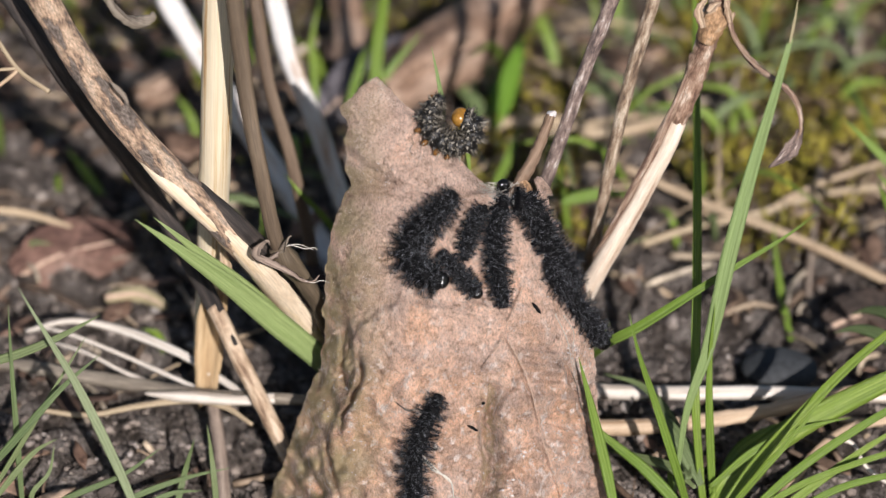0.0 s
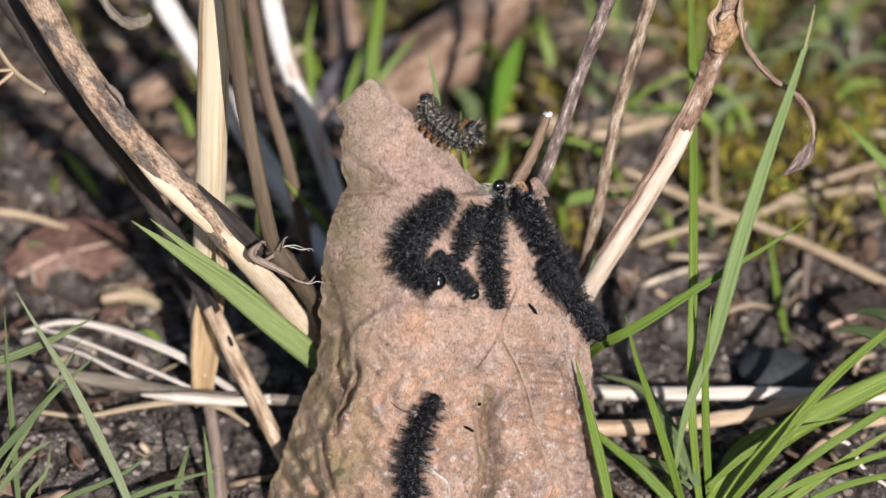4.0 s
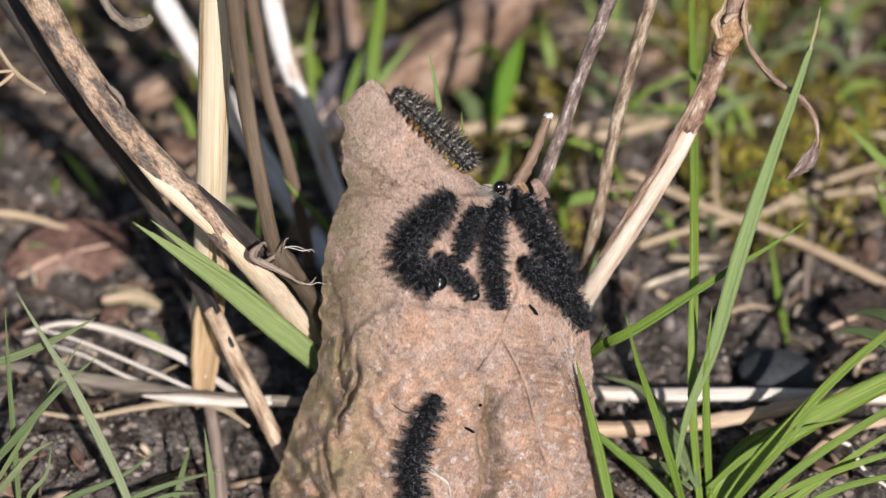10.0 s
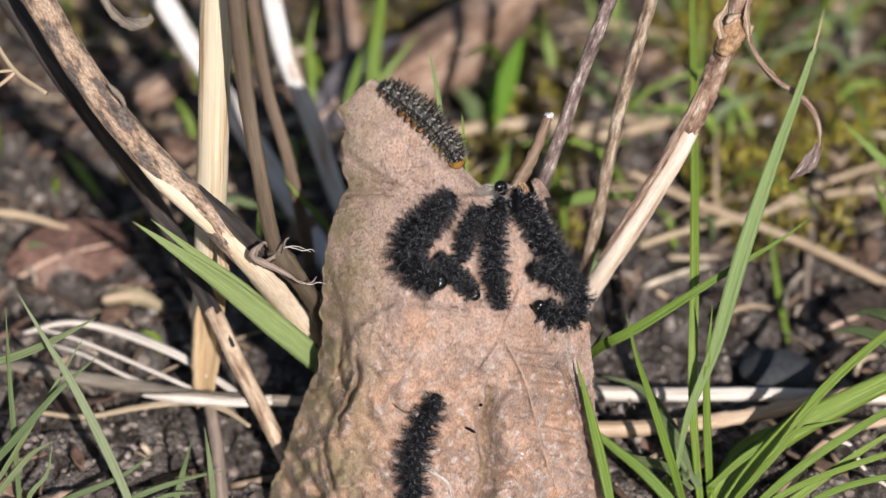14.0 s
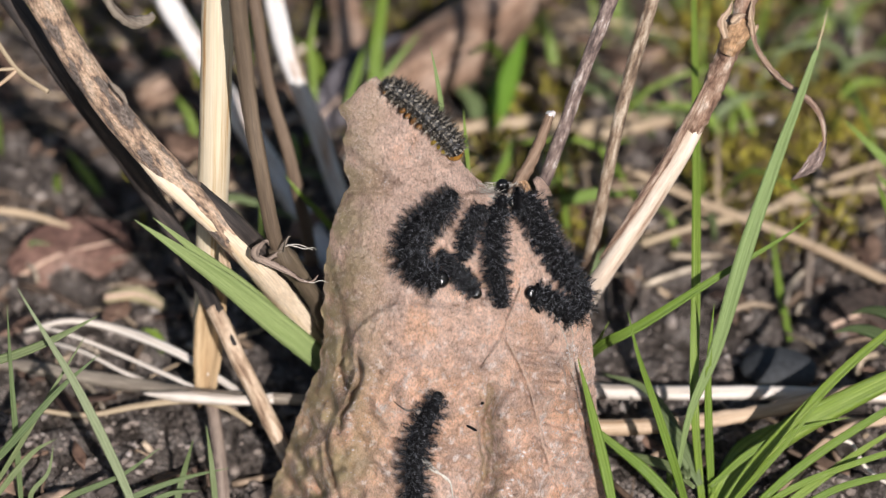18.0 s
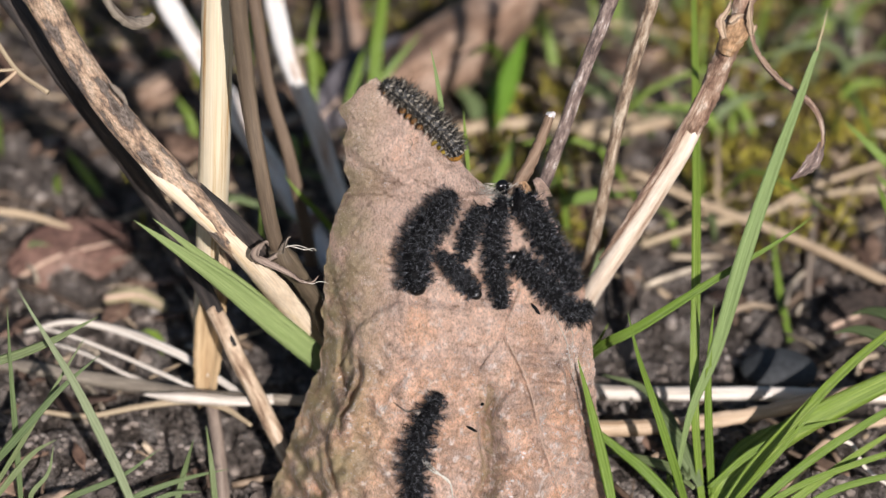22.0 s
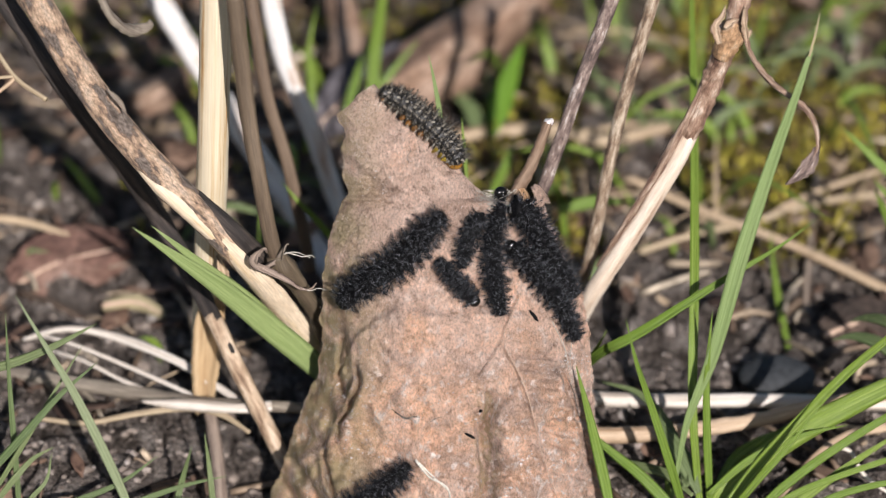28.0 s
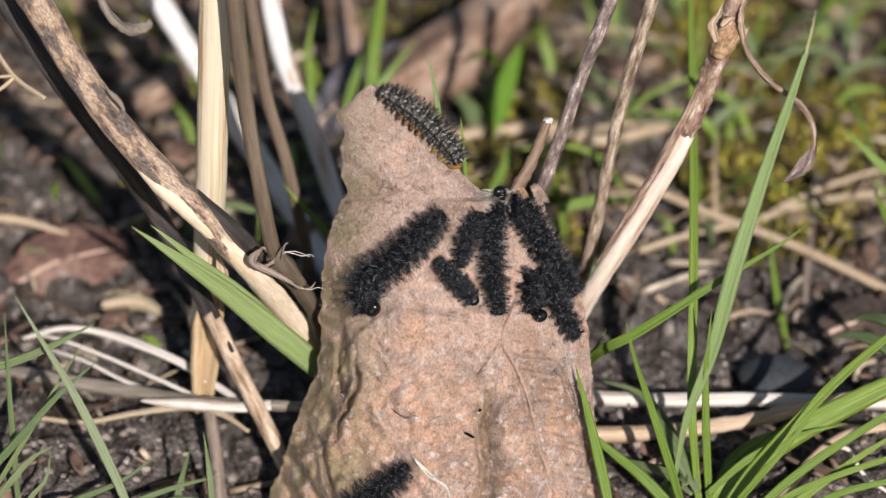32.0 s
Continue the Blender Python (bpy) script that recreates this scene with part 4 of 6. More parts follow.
stem("straw", [(18.9, 3.5, 5.0), (28.1, 3.6, 5.1), (39.0, 5.0, 5.2), (48.4, 6.7, 5.9), (56.0, 8.6, 6.9), (70.6, 11.4, 7.4)], [(0, 1.25), (1, 1.0)], TAN, "tan weathered straw lying on the ground", "straw", straw, steps=80, seed=20, rough=0.18)
stem("straw", [(29.1, 69.7, 7.0), (41.6, 63.1, 4.6), (54.8, 55.2, 3.7), (64.3, 49.3, 2.3), (74.5, 43.0, 0.2)], [(0, 0.7), (1, 0.85)], TAN, "thin tan straw lying aslant over the soil", "straw", straw, steps=60, seed=21)
stem("straw", [(31.3, 54.4, 2.6), (40.4, 57.7, 3.9), (49.9, 62.1, 3.1), (62.1, 67.3, 3.6), (77.1, 70.0, 4.0)], [(0, 0.7), (1, 0.6)], TAN, "thin tan straw lying on the soil", "straw", straw, steps=60, seed=22)
stem("straw", [(0.6, 86.5, 3.2), (9.1, 87.2, 4.2), (18.5, 87.4, 4.5), (26.0, 84.6, 3.9), (37.4, 87.6, 4.7)], [(0, 1.2), (1, 0.9)], TAN, "flattened tan straw among moss", "straw", straw, steps=50, seed=23, rough=0.2)
stem("straw", [(61.2, 73.0, 4.8), (59.4, 61.1, 1.8), (57.5, 47.8, 0.1), (57.1, 41.4, -2.0)], 0.6, GREYSTEM, "short thin grey stem in the soil", "straw", straw, steps=30, seed=24)
stem("straw", [(46.5, 36.2, -2.5), (53.1, 41.9, -1.2), (56.4, 45.1, -0.2)], 0.6, BROWN, "short reddish-brown straw on the soil", "straw", straw, steps=24, seed=25)
stem("straw", [(38.8, 59.7, 3.3), (47.6, 68.7, 2.1), (59.3, 74.7, 0.3), (73.1, 73.9, -0.9)], 0.6, TAN, "thin tan straw lying over mossy soil", "straw", straw, steps=30, seed=26)
stem("straw", [(48.4, -8.1, 0.5), (54.8, 0.8, 2.8), (60.2, 5.9, 3.1), (66.2, 8.2, 2.9)], 0.7, TAN, "tan straw among the grass", "straw", straw, steps=30, seed=27)
stem("straw", [(57.4, -2.9, 7.9), (59.5, -3.4, 7.2), (61.4, -5.3, 4.5), (64.8, -7.6, 3.0)], [(0, 0.35), (1, 0.3)], WHITE, "curled bleached fibre among the grass", "straw", straw, steps=30, seed=28)
th = thing("forked_twig", (-61.9, 22.9, 55.3), "tiny forked dry twig", "twig")
part("twig", stem_mesh([(-65.9, 27.7, 58.7), (-61.9, 22.9, 55.3), (-57.2, 19.4, 53.7)], 0.36, steps=30), TAN, th)
part("side_twig", stem_mesh([(-61.9, 22.9, 55.3), (-63.0, 22.3, 54.4), (-65.7, 22.0, 52.2)], 0.3, steps=20), TAN, th)
part("side_twig", stem_mesh([(-62.2, 23.0, 55.4), (-63.6, 22.9, 55.3), (-65.6, 22.8, 55.2)], 0.26, steps=20), TAN, th)
ob = part("curled_leaf_stalk", stem_mesh([(-49.2, 18.6, 73.6), (-47.4, 18.0, 69.2), (-45.8, 18.6, 66.6), (-43.9, 19.9, 65.0), (-42.0, 21.2, 65.0), (-42.3, 21.5, 65.5)], [(0, 0.55), (0.5, 0.7), (0.8, 0.85), (1, 0.6)], steps=50, rough=0.35, seed=41), GREYSTEM, None)
tagged(ob, "curled withered grey leaf stalk hanging down", "leaf stalk")


# ---- dry leaves on the ground ----
def curled_leaf(name, points, width, label, curl=0.5, material=None, seed=0, crease=0.0):
    """A crumpled dead leaf: a wide sheet along a line, curled across and wrinkled, with real thickness."""
    bm = bmesh.new()
    path = glide(points, 40)
    along = (path[-1] - path[0]).normalized()
    side = along.cross(OUT).normalized()
    up = side.cross(along)
    rows = []
    for i, p in enumerate(path):
        s = i / 39
        w = width * 0.5 * (0.35 + 0.65 * math.sin(math.pi * min(max(s * 0.92 + 0.06, 0), 1)) ** 0.7) * (1 + 0.15 * noise.noise((i * 0.3, seed, 0)))
        row = []
        for k in range(21):
            a = k / 10 - 1
            q = p + side * a * w + up * (-curl * w * a * a + 0.12 * width * noise.noise((a * 1.6 + seed, s * 3, 0)) + 0.05 * width * noise.noise((a * 5 + seed, s * 9, 2)) + crease * w * (0.5 - abs(a - 0.1)) - 0.6 * crease * w * math.exp(-((a - 0.1 - 0.1 * math.sin(4 * s)) / 0.09) ** 2))
            row.append(bm.verts.new(q))
        rows.append(row)
    for a, b in zip(rows, rows[1:]):
        for k in range(20):
            bm.faces.new((a[k], a[k + 1], b[k + 1], b[k]))
    th = thing(name, path[20], label, "dead leaf", "dead leaves on the ground")
    ob = part("blade", bm, material or DRY, th)
    part("midrib", stem_mesh([p + up * 0.12 for p in path[::6]], [(0, 0.45), (1, 0.15)], sides=8, steps=30), VEIN, th)
    solid = ob.modifiers.new("thickness", "SOLIDIFY")
    solid.thickness, solid.offset = 0.0004, 0
    return th


curled_leaf("fallen_leaf", [(-9.7, 83.6, 12.9), (-1.3, 93.8, 13.6), (7.3, 103.7, 13.7), (18.1, 117.5, 16.0)], 13, "large curled brown dead leaf lying behind", 0.35, PINKLEAF, seed=1, crease=0.7)
curled_leaf("fallen_leaf", [(-21.0, 84.2, 6.9), (-13.6, 91.9, 10.9), (-3.7, 100.3, 12.4)], 9, "dead leaf lying behind, its shade put into a dark slate-grey colour", 0.4, SHADELEAF, seed=2)
curled_leaf("fallen_leaf", [(-18.9, 118.1, 16.8), (-16.6, 107.3, 12.0), (-17.7, 97.8, 8.9)], 5.5, "narrow pinkish dead leaf curled upright", 0.8, PINKLEAF, seed=3)
curled_leaf("fallen_leaf", [(-68.6, 47.8, 0.1), (-61.6, 51.7, 2.3), (-50.5, 54.9, 3.3)], 11, "flat reddish-brown dead leaf on the soil", 0.15, REDLEAF, seed=4)
curled_leaf("fallen_leaf", [(61.6, 131.9, 5.2), (69.2, 126.2, 4.0), (76.4, 129.0, 4.6)], 5, "pinkish-brown dead leaf far behind", 0.4, seed=5)
curled_leaf("fallen_leaf", [(-53.6, 41.3, 1.4), (-48.3, 41.6, 1.8), (-43.7, 38.8, 1.3)], 2.2, "small yellowish dead leaf on the soil", 0.6, YELLOW, seed=6)
curled_leaf("fallen_leaf", [(-52.5, 96.2, 3.1), (-47.3, 97.9, 5.5), (-43.7, 103.5, 6.5)], 6, "small curled dead leaf far behind", 0.5, seed=7)
curled_leaf("fallen_leaf", [(28.7, 103.0, -1.2), (32.8, 109.7, 1.4), (38.9, 114.8, 1.7)], 5, "small curled brown dead leaf among moss", 0.5, seed=8)

# Added leaf that darkens this ground, its colour standing in for shade.
curled_leaf("fallen_leaf", [(58.9, 33.0, 1.5), (64.3, 35.3, 2.5), (71.2, 37.8, 2.0)], 8, "dark leaf added to deepen the shaded soil", 0.3, DARKPATCH, seed=9)

bm = bmesh.new()
blob(bm, (51.0, 22.3, 2.1), (6.2, 4.6, 2.3), 3, 0.2, 4)
tagged(part("stone", bm, STONE, None), "smooth dark grey stone lying on the soil", "stone")


for at, size in (((54.0, 92.6, 1.4), (1.5, 1.2, 1.0)), ((50.5, 89.6, 0.6), (0.9, 0.8, 0.7)), ((70.8, 119.8, 1.9), (1.6, 1.3, 1.1))):
    bm = bmesh.new()
    blob(bm, at, size, 8, 0.3, 3)
    tagged(part("pebble", bm, SPECK, None), "small whitish pebble on the mossy soil", "pebble", "pebbles on the soil")


# ---- grass ----
def blades(name, root, rows, label, material=None):
    th = thing(name, root, label, "grass", "grass tufts")
    for pts, w, *more in rows:
        part("blade", blade_mesh(pts, w, **(more[0] if more else {})), (more[1] if len(more) > 1 else None) or material or GRASS, th)
    return th


TUFT = blades("grass_tuft", (38.0, -8.9, 0.0), [
    ([(37.6, -9.5, -0.0), (37.0, -7.8, 4.4), (35.9, -3.9, 17.0), (36.3, 8.0, 30.5), (37.1, 29.8, 40.7), (37.8, 56.6, 51.1)], 1.35, dict(tip=0.55, fold=0.4)),
    ([(38.9, -9.5, -0.0), (38.0, -6.7, 12.9), (37.7, -4.8, 22.7), (38.2, -2.9, 32.3)], 1.2),
    ([(35.4, -10.8, 0.0), (33.0, -11.6, 9.5), (29.6, -10.0, 20.5), (27.2, -9.5, 28.2), (25.6, -8.5, 34.9)], 1.25, dict(fold=0.5)),
    ([(37.0, -12.8, 0.0), (41.7, -6.9, 3.9), (49.7, -4.7, 10.6), (58.5, -3.5, 15.8), (70.5, -1.7, 21.8)], 3.7, dict(tip=0.6, base=0.45)),
    ([(38.6, -12.8, 0.0), (44.6, -9.0, 8.0), (52.5, -6.3, 17.1), (58.7, -5.0, 24.1), (67.4, -4.0, 32.6)], 1.6, dict(tip=0.5, fold=0.5)),
    ([(41.4, -13.4, 0.0), (50.3, -10.4, 7.7), (58.2, -8.7, 13.6), (70.0, -6.9, 21.4)], 1.3, dict(tip=0.6, base=0.3, fold=0.35)),
    ([(41.4, -13.4, 0.0), (50.4, -10.9, 5.2), (58.4, -9.8, 8.5), (70.5, -8.4, 12.4)], 1.0, dict(tip=0.6, base=0.4, fold=0.4)),
    ([(44.7, -14.1, 0.0), (52.1, -10.4, 4.2), (60.3, -7.0, 9.0), (68.5, -4.1, 13.2)], 1.3, dict(base=0.3, fold=0.4)),
    ([(39.2, -12.8, 0.0), (44.4, -12.5, 8.2), (49.8, -11.2, 15.2), (54.6, -9.0, 21.9)], 1.0, dict(fold=0.5)),
    ([(36.2, -12.8, 0.0), (29.3, -7.3, 5.2), (25.2, -4.5, 7.4), (21.1, -1.8, 9.6)], 1.7, dict(tip=0.4, base=0.4)),
    ([(38.2, -12.1, 0.0), (42.2, -0.7, 2.4), (46.4, 2.2, 4.7), (53.3, 5.4, 5.8)], 2.2, dict(base=0.3)),
    ([(46.2, -15.3, -0.0), (54.3, -12.4, 4.9), (61.6, -11.7, 7.6), (70.4, -11.8, 9.2)], 1.1, dict(tip=0.5, base=0.4)),
    ([(34.1, -12.8, 0.0), (33.1, -7.7, 1.1), (32.7, -5.3, 4.5), (34.0, -2.9, 7.9)], 1.0),
    ([(35.3, -9.0, 5.4), (33.8, 2.0, 6.1), (29.6, 10.0, 7.4), (23.4, 14.0, 7.1)], 1.7, dict(fold=0.4), DULLGRASS),
    ([(37.0, -9.0, 4.1), (34.7, -5.0, 7.4), (32.3, -1.0, 9.3), (30.4, 3.0, 10.4)], 2.6, dict(base=0.4, fold=0.3), DULLGRASS),
    ([(36.1, -10.0, 4.5), (32.6, -6.0, 5.1), (27.9, -2.0, 3.8), (23.6, 2.0, 1.9)], 1.5, dict(base=0.4, fold=0.4), DULLGRASS),
    ([(38.2, -10.0, 4.5), (44.6, -8.0, 9.8), (52.0, -6.0, 12.4), (58.5, -5.0, 13.5)], 1.1, dict(fold=0.4)),
], "tuft of fresh green grass blades beside the dead leaf")
SWAY_AT = (33.4, -8.3, 3.7)
BLADE = part("blade", blade_mesh([(32.5, -8.9, 1.1), SWAY_AT, (35.1, -6.4, 15.2), (38.5, -4.2, 25.3), (41.9, -0.6, 39.1), (45.6, 3.1, 51.5), (49.1, 5.9, 62.4), (50.6, 7.4, 67.1), (51.2, 8.0, 68.8)], 2.6, tip=0.25, base=0.2, grow=0.62, fold=0.35), GREYGRASS, TUFT, "long blade with a withered yellow tip, swaying", at=SWAY_AT)
part("withered_tip", blade_mesh([(50.9, 7.1, 68.6), (51.3, 7.5, 70.2), (51.7, 8.0, 71.9), (52.2, 8.9, 74.5)], 0.27, tip=0.05, base=1), YELLOW, BLADE, "yellow withered tip")
blades("grass_tuft", (19.4, 18.3, 0.0), [
    ([(18.3, 13.4, 6.9), (22.7, 3.3, 20.3), (28.2, 1.0, 25.7), (39.3, 1.8, 33.9), (48.1, 4.1, 38.8), (53.1, 6.2, 41.9)], 1.5, dict(fold=0.5)),
    ([(19.1, 13.9, 7.6), (21.7, 7.8, 16.3), (23.8, 6.8, 21.8)], 1.0),
], "slender green grass blade leaning out from behind the leaf")
blades("grass_tuft", (24.5, -15.0, 2.8), [
    ([(24.5, -15.0, 2.8), (22.9, -11.8, 9.7), (20.9, -8.8, 17.6), (18.8, -6.8, 25.7)], 1.6),
], "green grass blade leaning on the dead leaf's edge")
blades("grass_tuft", (-16.0, -0.3, 15.2), [
    ([(-14.6, 8.8, 7.2), (-18.6, 6.9, 15.0), (-24.9, 4.5, 23.7), (-31.8, 1.4, 33.2), (-38.2, -1.6, 41.2), (-43.6, -2.7, 46.6)], 3.6, dict(fold=0.3)),
    ([(-18.8, 10.1, 12.6), (-28.2, 6.7, 26.9), (-34.4, 4.8, 34.6), (-39.0, 3.7, 40.0), (-41.7, 4.1, 42.3)], 2.4),
], "pair of broad grey-green grass blades by the leaf", GREYGRASS)
blades("grass_tuft", (-59.4, -12.8, 0.0), [
    ([(-44.2, -12.8, 0.0), (-47.5, -11.3, 9.8), (-52.1, -10.1, 22.1), (-56.4, -9.5, 31.7), (-60.0, -8.1, 38.8)], 1.41, dict(fold=0.4), SAGE),
    ([(-67.0, -12.5, 8.2), (-60.0, -11.5, 16.6), (-54.6, -9.8, 22.5), (-49.0, -8.7, 27.6)], 1.18),
    ([(-68.3, -5.0, 22.4), (-61.6, -5.6, 25.1), (-55.8, -5.9, 28.1), (-49.1, -5.6, 32.1)], 1.33),
    ([(-61.5, -11.5, 0.0), (-61.9, -8.3, 14.2), (-62.1, -6.4, 23.9), (-62.1, -4.8, 33.2)], 0.89),
    ([(-66.4, -12.8, 4.3), (-60.2, -10.6, 14.4), (-56.5, -7.9, 20.0), (-51.5, -4.1, 27.2)], 0.74),
    ([(-64.5, -13.9, 6.2), (-61.5, -10.0, 8.3), (-59.1, -8.6, 10.3), (-56.2, -7.7, 11.6)], 0.96),
    ([(-59.4, -12.8, 0.0), (-59.9, -12.4, 4.9), (-57.4, -10.5, 7.6), (-56.6, -8.1, 10.9)], 0.74),
], "tuft of grey-green grass blades on the cracked soil", DULLGRASS)
blades("grass_tuft", (-43.9, -11.5, 0.0), [
    ([(-59.6, -10.2, 0.0), (-53.6, -10.7, 3.8), (-46.8, -10.7, 7.3), (-41.0, -10.0, 11.8)], 0.89),
    ([(-50.5, -10.8, 0.0), (-43.8, -9.8, 3.4), (-37.3, -7.7, 4.6), (-31.6, -6.2, 5.0)], 0.89),
    ([(-39.7, -12.8, 0.0), (-38.3, -7.8, 4.4), (-36.4, -7.7, 11.6)], 0.96),
    ([(-33.1, -12.8, 0.0), (-34.0, -6.9, 5.8), (-34.7, -4.9, 12.0)], 0.89),
    ([(-47.9, -12.8, 0.0), (-40.5, -10.8, 3.7), (-35.5, -10.4, 4.2)], 1.04),
], "short grey-green grass shoots on the soil", DULLGRASS)
blades("grass_tuft", (-13.8, 97.5, 0.0), [
    ([(-11.9, 78.9, 13.1), (-11.4, 81.9, 21.0), (-10.7, 83.4, 26.6), (-9.5, 84.2, 34.7)], 2.2, dict(tip=0.6)),
    ([(-16.2, 82.2, 11.0), (-13.8, 84.8, 18.1), (-11.9, 85.8, 23.0)], 1.5),
    ([(-13.4, 82.2, 11.0), (-8.8, 86.0, 16.3), (-4.1, 89.2, 20.9)], 1.3),
    ([(-22.7, 78.5, 5.6), (-21.7, 82.1, 14.3), (-22.1, 84.7, 21.5), (-20.7, 87.2, 28.6)], 1.3),
    ([(-31.3, 79.3, 31.2), (-31.8, 78.4, 26.5), (-31.5, 77.5, 21.6)], 1.4),
], "slender green grass blades behind the leaf")
blades("grass_tuft", (0.5, 20.2, 44.5), [
    ([(-1.2, 19.9, 44.0), (-0.6, 21.2, 49.3), (-1.3, 22.3, 54.4), (-2.2, 23.1, 59.0)], 0.75, dict(fold=0.5), GREYGRASS),
    ([(3.4, 21.0, 38.6), (3.0, 22.5, 42.5), (2.6, 24.6, 47.3)], 0.6),
], "thin yellow-green grass blade behind the leaf tip")
blades("grass_tuft", (-16.7, 33.3, 17.8), [
    ([(-15.9, 33.3, 17.8), (-19.2, 32.5, 23.6), (-22.1, 32.6, 27.2), (-24.4, 33.3, 30.1)], 1.0),
    ([(-23.6, 56.4, 15.9), (-24.2, 62.3, 17.4), (-25.7, 64.5, 17.0)], 1.4),
], "thin dark green grass blade between the stalks")
blades("grass_tuft", (-56.8, 70.6, 1.4), [
    ([(-56.4, 70.4, 1.0), (-58.7, 72.2, 3.7), (-60.5, 73.5, 5.6), (-62.4, 74.9, 7.5)], 1.5),
    ([(-73.7, 52.7, 10.6), (-66.8, 53.8, 8.8), (-62.5, 54.8, 6.6), (-57.5, 55.5, 4.1)], 1.3, {}, TAN),
], "short grass blades on the soil")
blades("grass_tuft", (9.1, 90.5, 0.0), [
    ([(7.9, 85.1, 4.6), (9.5, 90.0, 8.2), (11.5, 95.0, 11.8), (13.4, 99.4, 14.6)], 4.0, dict(base=0.4), LIME),
    ([(6.2, 86.8, 3.6), (4.4, 91.2, 6.3), (1.5, 94.0, 6.8)], 3.0, dict(base=0.4), DULLGRASS),
    ([(7.8, 63.1, 8.1), (9.7, 66.9, 10.0), (11.7, 71.7, 13.4)], 1.6),
    ([(18.0, 53.3, 11.5), (24.7, 54.1, 12.6), (29.3, 55.5, 11.1)], 2.0),
], "broad bright green young leaves far behind")
blades("grass_tuft", (68.9, 47.6, 20.7), [
    ([(71.3, 38.3, 24.9), (67.0, 40.5, 28.1), (63.9, 42.2, 30.6), (60.8, 44.0, 33.0)], 1.5),
    ([(53.7, 32.4, -0.8), (52.7, 39.2, 1.9), (52.0, 46.5, 5.3), (51.9, 52.9, 7.5)], 1.2),
    ([(72.1, 35.8, 21.4), (68.3, 37.8, 24.2), (65.7, 39.3, 26.3)], 1.3),
    ([(70.4, 33.3, 17.8), (68.7, 34.8, 20.0), (66.1, 42.1, 23.4)], 1.3),
    ([(68.0, 8.0, 14.1), (65.0, 12.0, 15.3), (61.3, 16.0, 14.0), (58.2, 18.0, 11.8)], 2.0, dict(base=0.4), DULLGRASS),
    ([(69.1, 12.0, 16.4), (66.2, 16.0, 16.6), (63.3, 20.0, 14.5), (61.1, 22.0, 12.2)], 1.8, dict(base=0.4), DULLGRASS),
], "thin green grass blades over the soil")


def far_growth():
    """Low moss, grass and litter behind, as stuff."""
    rng = random.Random(11)
    beds = [bmesh.new(), bmesh.new(), bmesh.new()]
    for i in range(760):
        x, y = rng.uniform(-85, 95), rng.uniform(25, 215)
        right = ease(-5, 25, x)
        if x > 45 and y < 78:
            continue
        if rng.random() > 0.18 + 0.75 * right * ease(30, 80, y) + 0.25 * ease(120, 190, y):
            continue
        h, a = rng.uniform(6, 24), rng.uniform(0, 6.28)
        z = ground_height(x, y)
        lean = Vector((math.cos(a), math.sin(a), 0)) * h * rng.uniform(0.3, 1.5)
        if i % 3 == 2:
            lean, h = lean * 1.6, h * 0.35
        p = Vector((x, y, z - 0.5))
        one = blade_mesh([p, p + lean * 0.35 + Vector((0, 0, h * 0.65)), p + lean + Vector((0, 0, h * rng.uniform(0.5, 1)))], rng.uniform(0.5, 1.9) * (0.5 if i % 3 == 2 else 1), steps=8)
        me = bpy.data.meshes.new("g")
        one.to_mesh(me)
        one.free()
        beds[i % 3].from_mesh(me)
        bpy.data.meshes.remove(me)
    for bed, look_of, words in zip(beds, (GRASS, DULLGRASS, TAN), ("sparse low green grass growing behind the leaf", "low bluish-green grass growing behind the leaf", "dead straw-coloured grass blades behind the leaf")):
        tagged(part("background_grass", bed, look_of, None), words, "grass", kind="stuff")
    verts, faces = [], []
    for i in range(34000):
        x, y = rng.gauss(46, 30), rng.uniform(55, 215)
        if i % 6 == 0:
            x, y = rng.uniform(-80, 90), rng.uniform(95, 210)
        if noise.noise((x / 22, y / 22, 5)) < (-0.08 if x > 4 and y > 75 else -0.02):
            continue
        z, a, e = ground_height(x, y), rng.uniform(0, 6.28), rng.uniform(0.2, 1.3)
        l, w = rng.uniform(1.2, 4.0), rng.uniform(0.2, 0.55)
        d = Vector((math.cos(a) * math.cos(e), math.sin(a) * math.cos(e), math.sin(e)))
        s = Vector((-math.sin(a), math.cos(a), 0)) * w
        n = d.cross(s).normalized() * 0.12
        p = Vector((x, y, z + rng.uniform(-0.3, 3.2) * (0.4 + max(0, noise.noise((x / 22, y / 22, 5))))))
        k = len(verts)
        verts += [q * MM for q in (p, p + d * l * 0.5 + s, p + d * l, p + d * l * 0.5 - s, p + d * l * 0.5 + n)]
        faces += [(k, k + 1, k + 4), (k + 1, k + 2, k + 4), (k + 2, k + 3, k + 4), (k + 3, k, k + 4), (k, k + 3, k + 2, k + 1)]
    me = bpy.data.meshes.new("moss")
    me.from_pydata(verts, [], faces)
    me.materials.append(MOSS)
    tagged(new("moss", me), "yellow-green moss cushions on the soil", "moss", kind="stuff")
    bm = bmesh.new()
    for i in range(1150):
        x, y = rng.uniform(-90, 95) if i < 620 else rng.uniform(0, 90), rng.uniform(-30, 215) if i < 620 else rng.uniform(60, 200)
        if -30 < x < 25 and y < 40:
            continue
        a, l, r = rng.uniform(0, 6.28), rng.uniform(2, 15), rng.uniform(0.15, 0.7)
        d = Vector((math.cos(a), math.sin(a), rng.uniform(-0.1, 0.25))) * l
        p = Vector((x, y, ground_height(x, y) + 0.5))
